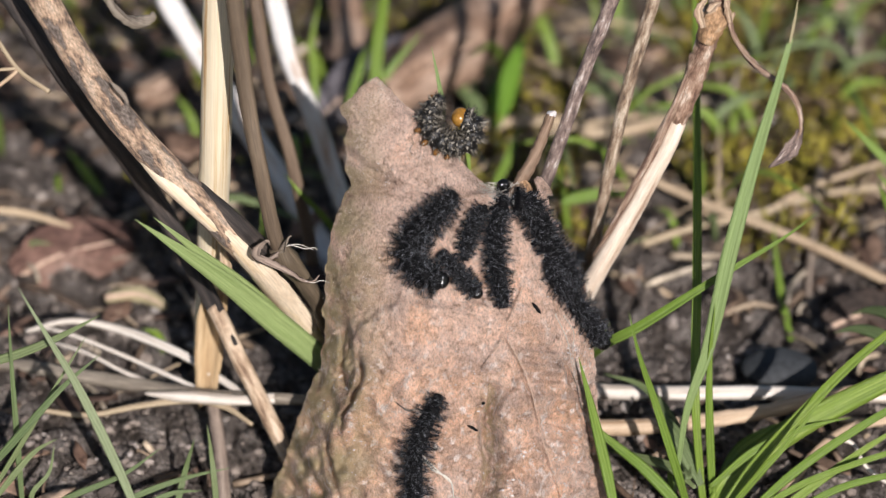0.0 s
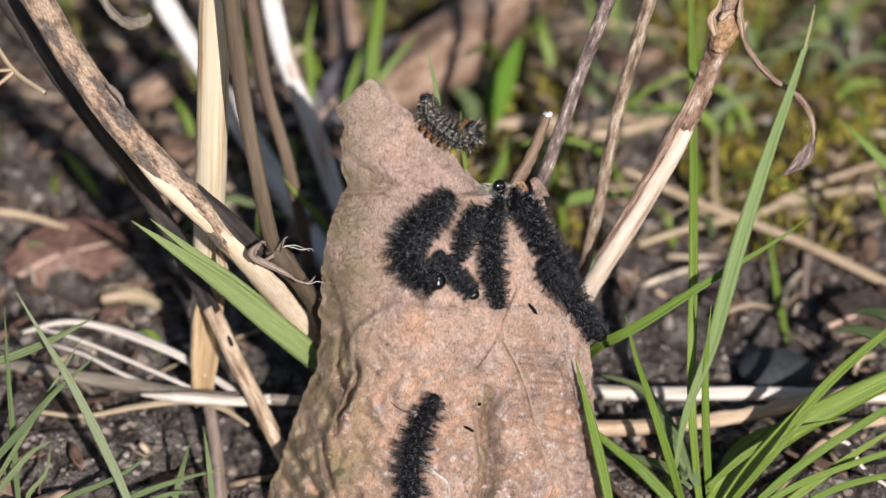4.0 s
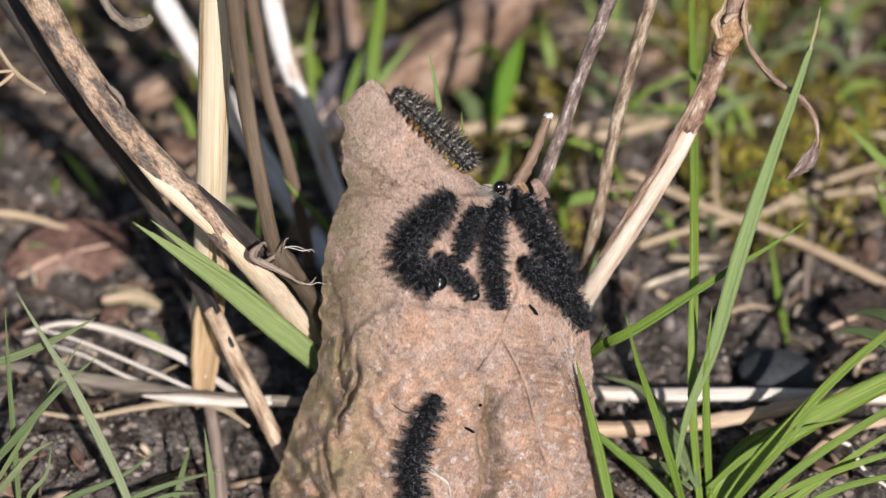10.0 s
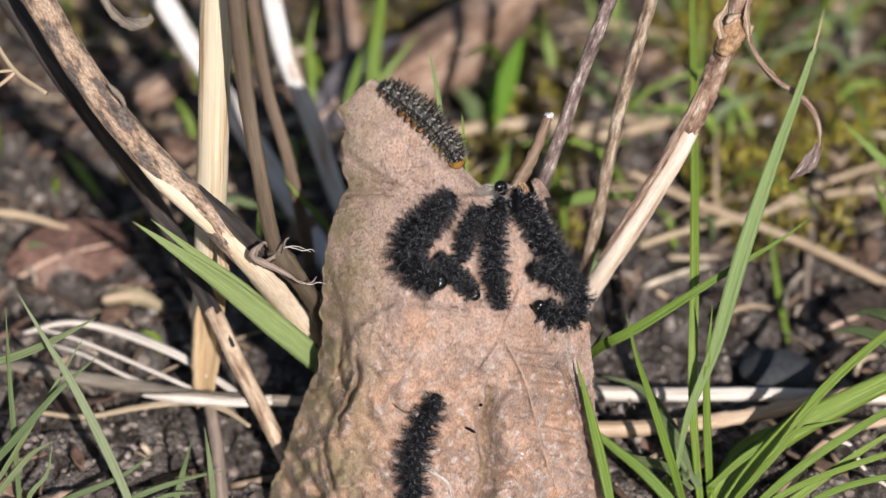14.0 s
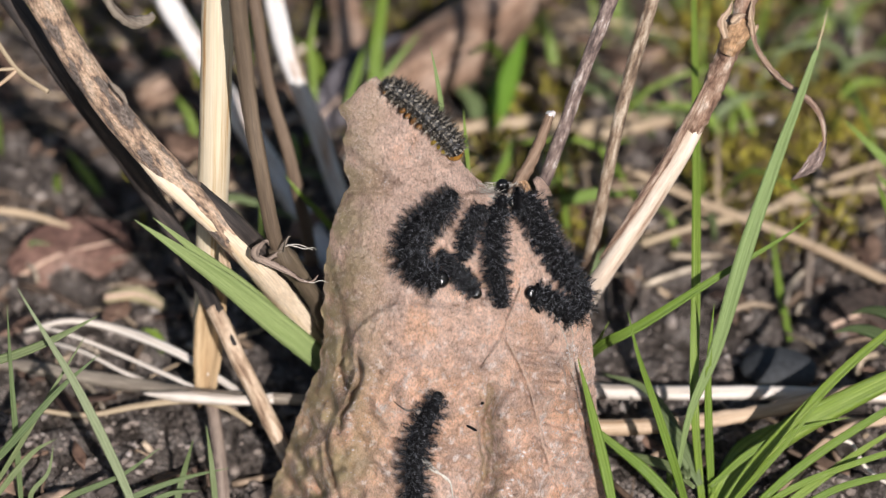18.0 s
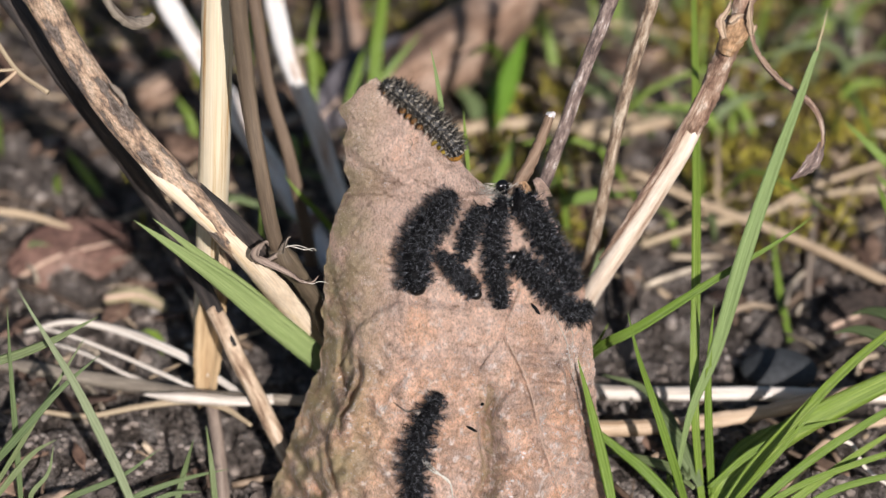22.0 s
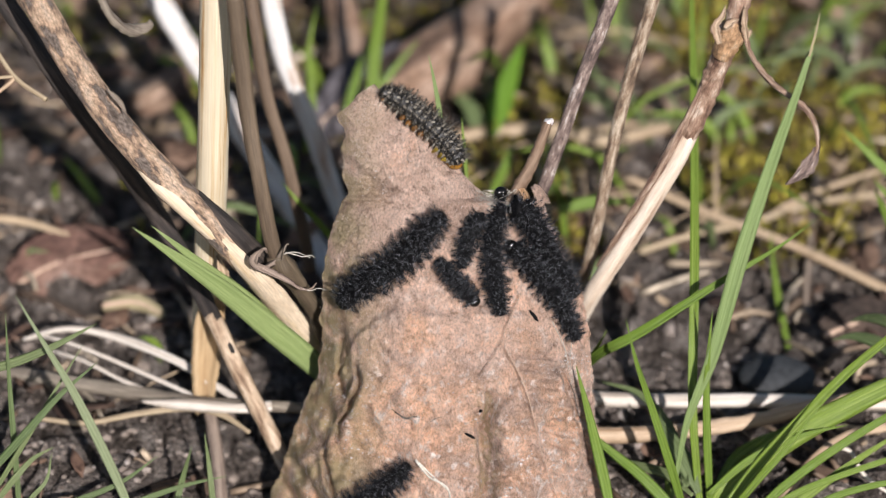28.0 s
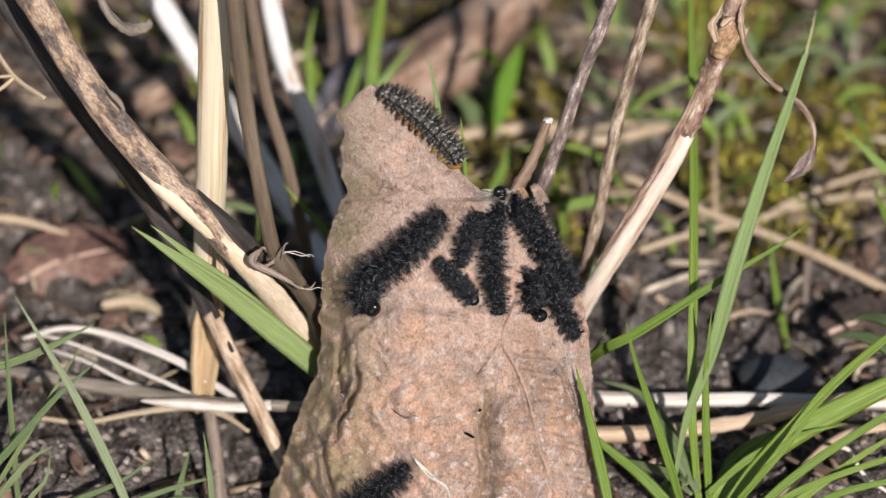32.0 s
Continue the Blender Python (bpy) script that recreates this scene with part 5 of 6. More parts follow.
        sweep(bm, glide([p, p + d * 0.5 + Vector((rng.uniform(-1, 1), rng.uniform(-1, 1), rng.uniform(0, 1.5))), p + d], 7),
              lambda s, i: [(r, 0), (0, r * 0.7), (-r, 0), (0, -r * 0.7)], Vector((0.2, 0.3, 1)))
    tagged(part("dry_litter", bm, LITTER, None), "scattered dry brown plant litter on the soil", "litter", kind="stuff")
    bm = bmesh.new()
    for i in range(800):
        x, y = rng.uniform(-90, 95), rng.uniform(-25, 215)
        if -32 < x < 26 and y < 34 or y < 40 and rng.random() < 0.6 or 15 < x < 60 and y < 90 and rng.random() < 0.5:
            continue
        if x < -8 and y > 45 and rng.random() < 0.55:
            continue
        a, l = rng.uniform(0, 6.28), rng.uniform(2.5, 10)
        d = Vector((math.cos(a), math.sin(a), rng.uniform(-0.25, 0.5))) * l
        e = Vector((-math.sin(a), math.cos(a), rng.uniform(-0.3, 0.3))) * l * rng.uniform(0.25, 0.5)
        p = Vector((x, y, ground_height(x, y) + rng.uniform(0.3, 2.2)))
        grid = [[bm.verts.new(p + d * (u / 4 - 0.5) + e * (v / 2 - 0.5) * (1 - 0.9 * abs(u / 2 - 1) ** 2) + Vector((0, 0, l * 0.14 * noise.noise((u * 0.6 + i, v * 0.7, 3)) + l * 0.08 * (v - 1) ** 2))) for v in range(3)] for u in range(5)]
        for g, h in zip(grid, grid[1:]):
            for k in range(2):
                bm.faces.new((g[k], g[k + 1], h[k + 1], h[k]))
    for i in range(120):
        x, y = rng.uniform(-78, -12), rng.uniform(55, 205)
        a, l = rng.uniform(0, 6.28), rng.uniform(4, 11)
        d = Vector((math.cos(a), math.sin(a), rng.uniform(-0.2, 0.7))) * l
        e = Vector((-math.sin(a), math.cos(a), rng.uniform(-0.4, 0.4))) * l * rng.uniform(0.2, 0.5)
        p = Vector((x, y, ground_height(x, y) + rng.uniform(1, 8)))
        grid = [[bm.verts.new(p + d * (u / 4 - 0.5) + e * (v / 2 - 0.5) * (1 - 0.8 * abs(u / 2 - 1) ** 2) + Vector((0, 0, l * 0.16 * noise.noise((u * 0.6 + i, v * 0.7, 9)) + l * 0.08 * (v - 1) ** 2))) for v in range(3)] for u in range(5)]
        for g, h in zip(grid, grid[1:]):
            for k in range(2):
                bm.faces.new((g[k], g[k + 1], h[k + 1], h[k]))
    ob = part("leaf_crumbs", bm, FLAKE, None)
    ob.modifiers.new("thickness", "SOLIDIFY").thickness = 0.0003
    tagged(ob, "crumbled brown leaf pieces lying over the soil", "litter", kind="stuff")
    ball = bmesh.new()
    bmesh.ops.create_icosphere(ball, subdivisions=1, radius=1)
    dots, tris = [v.co.copy() for v in ball.verts], [[v.index for v in f.verts] for f in ball.faces]
    ball.free()
    verts, faces = [], []
    for i in range(24000):
        x, y = rng.uniform(-90, 95), rng.uniform(-35, 215 if i % 2 else 90)
        r = rng.uniform(0.2, 1.0) ** 3.4 * (1.1 if i % 2 else 0.6) * (0.55 if i % 3 else 1) + 0.1
        size, k = Vector((r * rng.uniform(0.8, 1.4), r * rng.uniform(0.8, 1.2), r * 0.8)), len(verts)
        c = Vector((x, y, ground_height(x, y) + r * 0.3))
        verts += [(c + Vector((d.x * size.x, d.y * size.y, d.z * size.z)) * (1 + 0.7 * noise.noise(d * 1.3 + Vector((i, 0, 0))))) * MM for d in dots]
        faces += [[k + q for q in f] for f in tris]
    me = bpy.data.meshes.new("soil_crumbs")
    me.from_pydata(verts, [], faces)
    me.materials.append(CRUMB)
    tagged(new("soil_crumbs", me), "crumbs and small clods of dark soil", "soil", kind="stuff")


far_growth()


# ---- caterpillars ----
def cone(bm, p, q, w, sides=3):
    d = (q - p).normalized()
    x = d.orthogonal().normalized() * w
    y = d.cross(x)
    a = [bm.verts.new(p + x * math.cos(k * 2 * math.pi / sides) + y * math.sin(k * 2 * math.pi / sides)) for k in range(sides)]
    t = bm.verts.new(q)
    for k in range(sides):
        bm.faces.new((a[k], a[(k + 1) % sides], t))


def bristles(bm, r, length, rng, tall, count, hairs, spine_r, loose=0):
    """Rows of branching spines round the back and sides of one body ring, with loose hairs between them."""
    for k in range(count * 2):
        row, q = k % 2, k // 2 + 0.5 * (k % 2)
        ang = radians(-22 + 216 * q / count) + rng.uniform(-0.1, 0.1)
        d = Vector((rng.uniform(-0.5, 0.5), math.cos(ang), math.sin(ang))).normalized()
        p = Vector(((row - 0.5 + rng.uniform(-0.4, 0.4)) * 0.42 * length, 0, 0)) + Vector((0, d.y, d.z)) * r * 0.92
        h = tall * rng.uniform(0.75, 1.2)
        cone(bm, p, p + d * h, spine_r)
        for j in range(hairs):
            s = p + d * h * rng.uniform(0.1, 0.8)
            e = (d * rng.uniform(0.3, 1.2) + Vector((rng.uniform(-1, 1), rng.uniform(-1, 1), rng.uniform(-1, 1))) * 0.8).normalized()
            cone(bm, s, s + e * h * rng.uniform(0.3, 0.62), 0.02)
    for k in range(loose):
        ang = radians(rng.uniform(-15, 195))
        d = Vector((rng.uniform(-0.7, 0.7), math.cos(ang), math.sin(ang)))
        p = Vector((rng.uniform(-0.6, 0.6) * length, d.y * r * 0.9, d.z * r * 0.9))
        cone(bm, p, p + (d + Vector((0, rng.uniform(-0.5, 0.5), rng.uniform(-0.5, 0.5)))).normalized() * tall * rng.uniform(0.3, 0.78), 0.021)


def tubercles(bm, r, length, rng, tall):
    """One girdle of stout pale cones round a ring, with a few short ones before and behind."""
    for k in range(9):
        ang = radians(-14 + 208 * k / 8) + rng.uniform(-0.06, 0.06)
        d = Vector((rng.uniform(-0.2, 0.2), math.cos(ang), math.sin(ang))).normalized()
        p = Vector((rng.uniform(-0.12, 0.12) * length, d.y * r * 0.9, d.z * r * 0.9))
        cone(bm, p, p + d * tall * rng.uniform(0.85, 1.1), 0.21, 6)
        for j in range(2):
            e = Vector((rng.choice((-1, 1)) * rng.uniform(0.25, 0.5) * length, d.y * r * 0.94, d.z * r * 0.94))
            cone(bm, e, e + d * 0.3 * tall, 0.09, 4)


def ring_mesh(r, length, seed):
    bm = bmesh.new()
    bmesh.ops.create_uvsphere(bm, u_segments=14, v_segments=9, radius=1)
    for v in bm.verts:
        x, y, z = v.co.z, v.co.x, v.co.y
        k = (1 - min(abs(x), 1) ** 3.2) ** 0.36 if abs(x) < 1 else 0
        q = math.hypot(y, z) or 1
        bump = 1 + 0.07 * noise.noise((x * 2 + seed, y * 3, z * 3))
        v.co = Vector((x * length * 0.62, y / q * r * k * bump, z / q * r * k * bump * 0.94))
    return bm


def caterpillar(label, spine, length, radius, rings=12, amber=False, lift=0.0, group="caterpillars on the leaf", tall=1.5, lean=None, crown=1.0, neck=1.0):
    """A larva in rigid rings along a line of leaf places, head first. Returns it and its rings."""
    rng = random.Random(int(length * 97 + spine[0][0] * 13))
    start = body_line(spine, rings, radius, lift, lean)
    th = thing("caterpillar", sum((m.translation for m in start), Vector()) / len(start), label, "caterpillar", group)
    base = ORIGIN[th]
    step = length / rings
    made = []
    for i, m in enumerate(start):
        if i == 0:
            bm = bmesh.new()
            blob(bm, (0, 0, 0), Vector((radius * 0.66, radius * 0.76, radius * 0.70)) * crown, 1, 0.05, 3)
            for v in bm.verts:
                v.co.z -= 0.16 * radius * math.exp(-(v.co.y / (0.2 * radius)) ** 2) * (v.co.z > 0)
            ob = part("head", bm, ORANGE if amber else SHINE, th, "shiny amber head" if amber else "shiny black head", at=(0, 0, 0))
            bm = bmesh.new()
            bristles(bm, radius * 0.56, radius, rng, radius * 0.4, 8, 1, 0.03)
            part("hairs", bm, DARKHAIR if amber else BRISTLE, ob, at=(0, 0, 0)).location = (0, 0, 0)
        else:
            s = i / rings
            r = radius * (0.80 + 0.20 * math.sin(math.pi * min(s * 1.05, 1)) ** 0.6) * (0.72 if i == rings else neck if i < 3 else 1)
            ob = part("body_ring", ring_mesh(r, step * 1.25, i), DARKGREY if amber else BLACK, th, at=(0, 0, 0))
            bm = bmesh.new()
            high = tall * (0.85 + 0.25 * math.sin(math.pi * s)) * (neck if i < 3 else 1)
            if amber:
                bristles(bm, r, step, rng, high * 0.9, 10, 12, 0.035, 120)
                if i == rings:
                    for k in range(150):
                        a, b = rng.uniform(0, 6.28), math.sqrt(rng.random())
                        p = Vector((-step * 0.4, r * 0.8 * b * math.cos(a), r * 0.8 * b * math.sin(a)))
                        cone(bm, p, p + Vector((-0.8, math.cos(a) * b, math.sin(a) * b + 0.2)).normalized() * high * rng.uniform(0.4, 0.9), 0.03)
                part("hair_coat", bm, DARKHAIR, ob, at=(0, 0, 0)).location = (0, 0, 0)
                bm = bmesh.new()
                tubercles(bm, r, step, rng, high * 0.82)
                part("spine_girdle", bm, GREYSPINE, ob, "stout pale grey spines", at=(0, 0, 0)).location = (0, 0, 0)
            else:
                bristles(bm, r, step, rng, high, 11, 30, 0.05, 170)
                if i in (1, rings):
                    for k in range(190):
                        a, b = rng.uniform(0, 6.28), math.sqrt(rng.random())
                        p = Vector((-step * 0.4 if i > 1 else step * 0.2, r * 0.8 * b * math.cos(a), r * 0.8 * b * math.sin(a)))
                        e = Vector((-0.8 if i > 1 else 0.7, math.cos(a) * b, math.sin(a) * b)) + Vector((rng.uniform(-0.3, 0.3), rng.uniform(-0.3, 0.3), rng.uniform(-0.3, 0.3)))
                        cone(bm, p, p + e.normalized() * high * rng.uniform(0.4, 0.9), 0.022)
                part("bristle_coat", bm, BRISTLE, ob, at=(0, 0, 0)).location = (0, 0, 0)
            foot = ("leg", OCHRE if amber else BLACK, 0.5) if i <= 3 else ("proleg", RUST if amber else BLACK, 0.5) if i in (6, 7, 8, 9, rings) else None
            if foot:
                for side in (-1, 1):
                    bm = bmesh.new()
                    if amber and foot[0] == "proleg":
                        blob(bm, (-0.2 * r if i == rings else 0, side * r * 0.98, -r * 0.45), (r * 0.26, r * 0.34, r * 0.36), i + side, 0.15)
                    elif amber:
                        cone(bm, Vector((0, side * r * 0.5, -r * 0.6)), Vector((0.15 * r, side * r * 0.85, -r * 2.0)), r * 0.3, 7)
                    else:
                        bmesh.ops.create_cone(bm, cap_ends=True, segments=8, radius1=r * 0.32 * foot[2] * 1.3, radius2=r * 0.4 * foot[2], depth=r * 0.75,
                                              matrix=Matrix.Translation((0, side * r * 0.92, -r * 0.42)) @ Matrix.Rotation(side * 0.9, 4, "X"))
                    part(foot[0], bm, foot[1], ob, at=(0, 0, 0)).location = (0, 0, 0)
        ob.matrix_basis = local(m, base)
        made.append(ob)
    return th, made


def local(m, base):
    q = m.copy()
    q.translation = (m.translation - base) * MM
    return q


def body_line(spine, rings, radius, lift, lean=None, tuck=0.0):
    """Poses, in millimetres of the plan, of head and rings along a line of places on the leaf."""
    flat = glide([(u, v, 0) for u, v in spine], rings + 1)
    pts = [leaf_spot(p.x, p.y, radius * 0.8 + lift * (1 - i / rings if lift < 0 else 1), False) for i, p in enumerate(flat)]
    pts[0] = pts[0].lerp(pts[1], 0.28 + 0.5 * tuck) - (RIGHT * 0.5 + UP * 0.2 + OUT) * radius * 0.55 * tuck
    out = []
    for i, p in enumerate(pts):
        x = (pts[max(i - 1, 0)] - pts[min(i + 1, rings)]).normalized()
        u, v = flat[i].x, flat[i].y
        n = (leaf_spot(u + 0.6, v, 0, False) - leaf_spot(u - 0.6, v, 0, False)).cross(leaf_spot(u, v + 0.6, 0, False) - leaf_spot(u, v - 0.6, 0, False)).normalized()
        n = (lean + n * 0.2).normalized() if lean else (n + OUT).normalized()
        y = n.cross(x).normalized()
        z = x.cross(y)
        m = Matrix((x, y, z)).transposed().to_4x4()
        m.translation = p
        out.append(m)
    return out


# places along the body on the leaf, head first, as the seconds go by
TURNING = []
TURNING.append((0, [(-0.3, -4.7), (-2.1, -4.5), (-4.3, -3.2), (-5.4, -1.0), (-4.3, 2.0), (-1.9, 4.4), (0.5, 6.9)]))
TURNING.append((20.9, [(-0.2, -4.5), (-2.0, -4.3), (-4.2, -3.0), (-5.3, -0.7), (-4.2, 2.2), (-1.8, 4.6), (0.6, 7.1)]))
TURNING.append((21.5, [(-1.6, -5.3), (-3.4, -4.6), (-4.5, -2.6), (-4.8, -0.2), (-3.7, 2.4), (-1.6, 4.7), (0.5, 7.1)]))
TURNING.append((22, [(-3.9, -6.0), (-4.4, -4.2), (-4.6, -2.0), (-4.2, 0.1), (-3.1, 2.3), (-1.5, 4.6), (0.5, 7.0)]))
TURNING.append((23, [(-7.6, -5.5), (-6.2, -4.1), (-4.7, -2.2), (-3.6, 0.2), (-2.5, 2.4), (-1.2, 4.8), (0.6, 7.4)]))
TURNING.append((24, [(-9.5, -4.8), (-7.8, -3.8), (-5.6, -2.0), (-3.8, 0.2), (-2.5, 2.4), (-1.1, 4.6), (0.6, 7.4)]))
TURNING.append((25, [(-11.1, -3.6), (-8.9, -3.1), (-6.5, -1.9), (-4.2, -0.1), (-2.8, 2.1), (-1.4, 4.3), (0.2, 7.1)]))
TURNING.append((27.5, [(-14.2, -7.2), (-12.7, -5.4), (-10.3, -3.4), (-7.5, -1.9), (-5.1, 0.0), (-3.1, 2.6), (-0.7, 5.0)]))
TURNING.append((28.2, [(-14.6, -6.7), (-13.1, -5.1), (-10.4, -3.3), (-7.6, -1.8), (-5.2, 0.1), (-3.2, 2.7), (-0.8, 5.1)]))
TURNING.append((29, [(-14.8, -3.6), (-12.4, -3.5), (-10.0, -2.9), (-7.6, -1.8), (-5.2, 0.3), (-3.1, 2.9), (-0.8, 5.1)]))
TURNING.append((29.7, [(-14.9, -5.6), (-13.6, -3.9), (-11.0, -3.2), (-7.8, -1.6), (-5.2, 0.5), (-3.0, 3.0), (-0.9, 5.1)]))
TURNING.append((30.5, [(-12.6, -8.3), (-13.6, -6.1), (-11.8, -3.9), (-8.6, -1.8), (-5.6, 0.5), (-3.3, 3.0), (-0.9, 5.1)]))
TURNING.append((31.2, [(-11.2, -8.7), (-12.8, -6.2), (-11.3, -3.8), (-8.4, -1.8), (-5.4, 0.5), (-3.2, 3.0), (-0.8, 5.0)]))
TURNING.append((32, [(-9.6, -8.0), (-11.5, -6.1), (-11.1, -3.8), (-8.3, -1.9), (-5.4, 0.3), (-3.1, 2.8), (-0.7, 5.0)]))
CURLING = []
CURLING.append((0, [(22.5, -13.9), (21.2, -12.2), (19.6, -9.8), (17.6, -7.0), (15.6, -4.6), (14.8, -2.6)]))
CURLING.append((3.5, [(22.6, -12.8), (21.1, -11.2), (19.4, -8.8), (17.5, -6.3), (15.3, -4.2), (14.5, -2.4)]))
CURLING.append((6, [(22.3, -11.5), (20.5, -10.2), (18.5, -7.8), (16.5, -5.8), (14.1, -4.2), (13.5, -2.6)]))
CURLING.append((8, [(21.3, -11.0), (19.7, -9.8), (17.7, -7.5), (15.7, -5.6), (13.1, -3.9), (12.1, -2.3)]))
CURLING.append((9, [(21.0, -9.9), (19.2, -9.1), (17.2, -7.1), (15.2, -5.1), (12.8, -3.5), (11.6, -1.9)]))
CURLING.append((10, [(20.6, -10.7), (19.2, -9.5), (17.5, -7.3), (15.4, -5.2), (13.0, -3.5), (11.6, -2.0)]))
CURLING.append((10.5, [(19.6, -12.7), (19.3, -10.3), (18.1, -7.7), (15.7, -5.2), (13.2, -3.5), (11.6, -2.2)]))
CURLING.append((11.5, [(19.0, -13.7), (19.5, -11.2), (19.0, -8.4), (16.9, -5.7), (13.7, -3.7), (11.7, -2.2)]))
CURLING.append((12, [(18.7, -11.6), (19.8, -10.2), (19.4, -8.0), (17.0, -5.7), (13.8, -3.7), (11.7, -2.2)]))
CURLING.append((13, [(14.9, -10.0), (17.3, -10.2), (19.7, -8.3), (18.1, -5.4), (14.9, -3.7), (11.8, -2.5)]))
CURLING.append((14, [(13.1, -7.9), (15.9, -9.7), (18.9, -9.0), (18.7, -6.2), (15.9, -4.1), (12.7, -3.0)]))
CURLING.append((17, [(12.2, -6.9), (14.9, -8.1), (17.6, -9.7), (19.6, -7.7), (18.1, -5.1), (15.2, -3.4)]))
CURLING.append((19, [(11.2, -5.7), (14.2, -6.6), (17.1, -9.1), (19.5, -7.6), (18.8, -5.1), (16.6, -3.2)]))
CURLING.append((20.5, [(10.5, -4.7), (13.3, -5.3), (16.1, -7.9), (18.9, -7.9), (19.5, -5.4), (17.5, -3.3)]))
CURLING.append((21.1, [(9.3, -3.0), (12.5, -3.9), (15.1, -6.6), (17.9, -8.3), (19.7, -7.0), (18.9, -4.7)]))
CURLING.append((21.5, [(8.9, -1.3), (12.0, -2.7), (14.1, -5.1), (16.9, -7.5), (19.0, -8.3), (19.9, -6.3)]))
CURLING.append((22, [(9.2, -1.2), (11.7, -2.8), (14.1, -5.2), (16.5, -8.0), (18.4, -9.5), (20.0, -8.7)]))
CURLING.append((23, [(9.2, 1.4), (11.4, -0.6), (13.8, -3.8), (16.2, -7.0), (17.4, -9.4), (18.6, -11.8)]))
CURLING.append((27.5, [(9.1, 1.5), (11.3, -0.4), (13.7, -3.2), (16.1, -6.4), (17.3, -8.8), (18.5, -11.2)]))
CURLING.append((29.5, [(9.1, 0.9), (11.3, -0.6), (13.7, -3.1), (16.1, -6.3), (17.3, -8.7), (18.5, -11.1)]))
CURLING.append((30.5, [(9.5, -1.9), (11.3, -1.9), (13.8, -3.6), (16.2, -6.7), (17.5, -9.1), (18.4, -11.1)]))
CURLING.append((31, [(10.4, -5.2), (11.1, -3.0), (13.2, -2.9), (15.6, -6.0), (17.2, -8.9), (18.4, -11.1)], -0.5))
CURLING.append((31.5, [(11.9, -7.3), (11.6, -4.2), (12.9, -2.4), (15.2, -5.2), (16.8, -8.4), (18.5, -11.2)], -0.9))
CURLING.append((32, [(13.3, -8.6), (12.4, -5.6), (12.9, -3.0), (14.9, -4.4), (16.5, -7.8), (18.5, -11.2)], -1.0))
LEAVING = []
LEAVING.append((0, [(-3.9, -41.4), (-4.3, -38.2), (-4.6, -34.6), (-4.6, -30.6), (-3.5, -26.2), (-1.5, -21.9)]))
LEAVING.append((23, [(-3.6, -41.0), (-4.1, -37.8), (-4.4, -34.2), (-4.4, -30.2), (-3.5, -25.8), (-1.4, -21.6)]))
LEAVING.append((24, [(-3.9, -41.2), (-4.2, -38.0), (-4.5, -34.7), (-4.8, -30.4), (-3.9, -26.0), (-1.7, -21.6)]))
LEAVING.append((24.5, [(-11.2, -36.7), (-8.3, -35.3), (-6.2, -32.4), (-4.8, -29.2), (-3.5, -25.5), (-1.6, -21.6)]))
LEAVING.append((25, [(-14.0, -36.5), (-11.2, -34.8), (-8.4, -33.1), (-6.0, -30.3), (-3.8, -26.3), (-1.4, -22.3)]))
LEAVING.append((25.5, [(-14.8, -38.9), (-11.8, -35.9), (-9.2, -33.7), (-6.4, -30.9), (-4.0, -27.3), (-1.6, -23.3)]))
LEAVING.append((27.5, [(-17.9, -42.0), (-15.9, -38.8), (-13.3, -36.1), (-10.7, -34.4), (-8.3, -32.6), (-5.8, -30.4)]))
LEAVING.append((32, [(-17.9, -42.1), (-15.9, -38.9), (-13.3, -36.3), (-10.7, -34.5), (-8.3, -32.9), (-5.8, -30.7)]))
UNCURLING = []
UNCURLING.append((0, [(1.6, 18.6), (3.8, 17.3), (3.0, 15.0), (0.5, 14.6), (-1.8, 15.8), (-2.7, 18.2), (-1.3, 20.6)]))
UNCURLING.append((2, [(2.3, 18.5), (4.1, 16.9), (3.2, 14.9), (0.8, 14.6), (-1.5, 15.9), (-2.5, 18.3), (-1.2, 20.7)]))
UNCURLING.append((3.2, [(2.7, 19.3), (4.3, 17.2), (3.1, 15.1), (0.5, 15.1), (-1.7, 16.7), (-2.4, 19.0), (-1.3, 21.0)]))
UNCURLING.append((4.5, [(3.5, 16.0), (4.3, 15.8), (3.6, 15.6), (1.8, 16.6), (-0.3, 18.0), (-2.0, 19.2), (-3.0, 20.6)], 0.8))
UNCURLING.append((6, [(2.2, 14.4), (2.9, 15.4), (2.7, 16.6), (1.6, 17.7), (0.1, 18.7), (-1.9, 19.6), (-3.6, 20.3)], 1.0))
UNCURLING.append((8, [(3.2, 13.0), (3.1, 14.4), (2.2, 15.9), (0.7, 17.2), (-1.2, 18.5), (-3.0, 19.6), (-4.5, 20.5)], 1.0))
UNCURLING.append((9, [(4.2, 12.1), (3.1, 13.3), (1.4, 15.0), (-0.2, 16.6), (-2.0, 18.1), (-3.6, 19.4), (-5.0, 20.7)], 0.9))
UNCURLING.append((10, [(4.1, 11.6), (2.8, 13.1), (1.1, 15.0), (-0.9, 16.8), (-2.8, 18.7), (-4.5, 20.3), (-6.3, 21.7)], 0.9))
UNCURLING.append((10.5, [(3.3, 11.1), (2.2, 12.6), (0.4, 14.6), (-1.6, 16.7), (-3.5, 18.8), (-5.4, 20.6), (-7.3, 22.2)], 0.4))
UNCURLING.append((11.3, [(1.6, 11.9), (1.2, 13.6), (-0.4, 15.8), (-2.3, 17.9), (-4.2, 19.6), (-6.1, 21.3), (-8.0, 22.6)]))
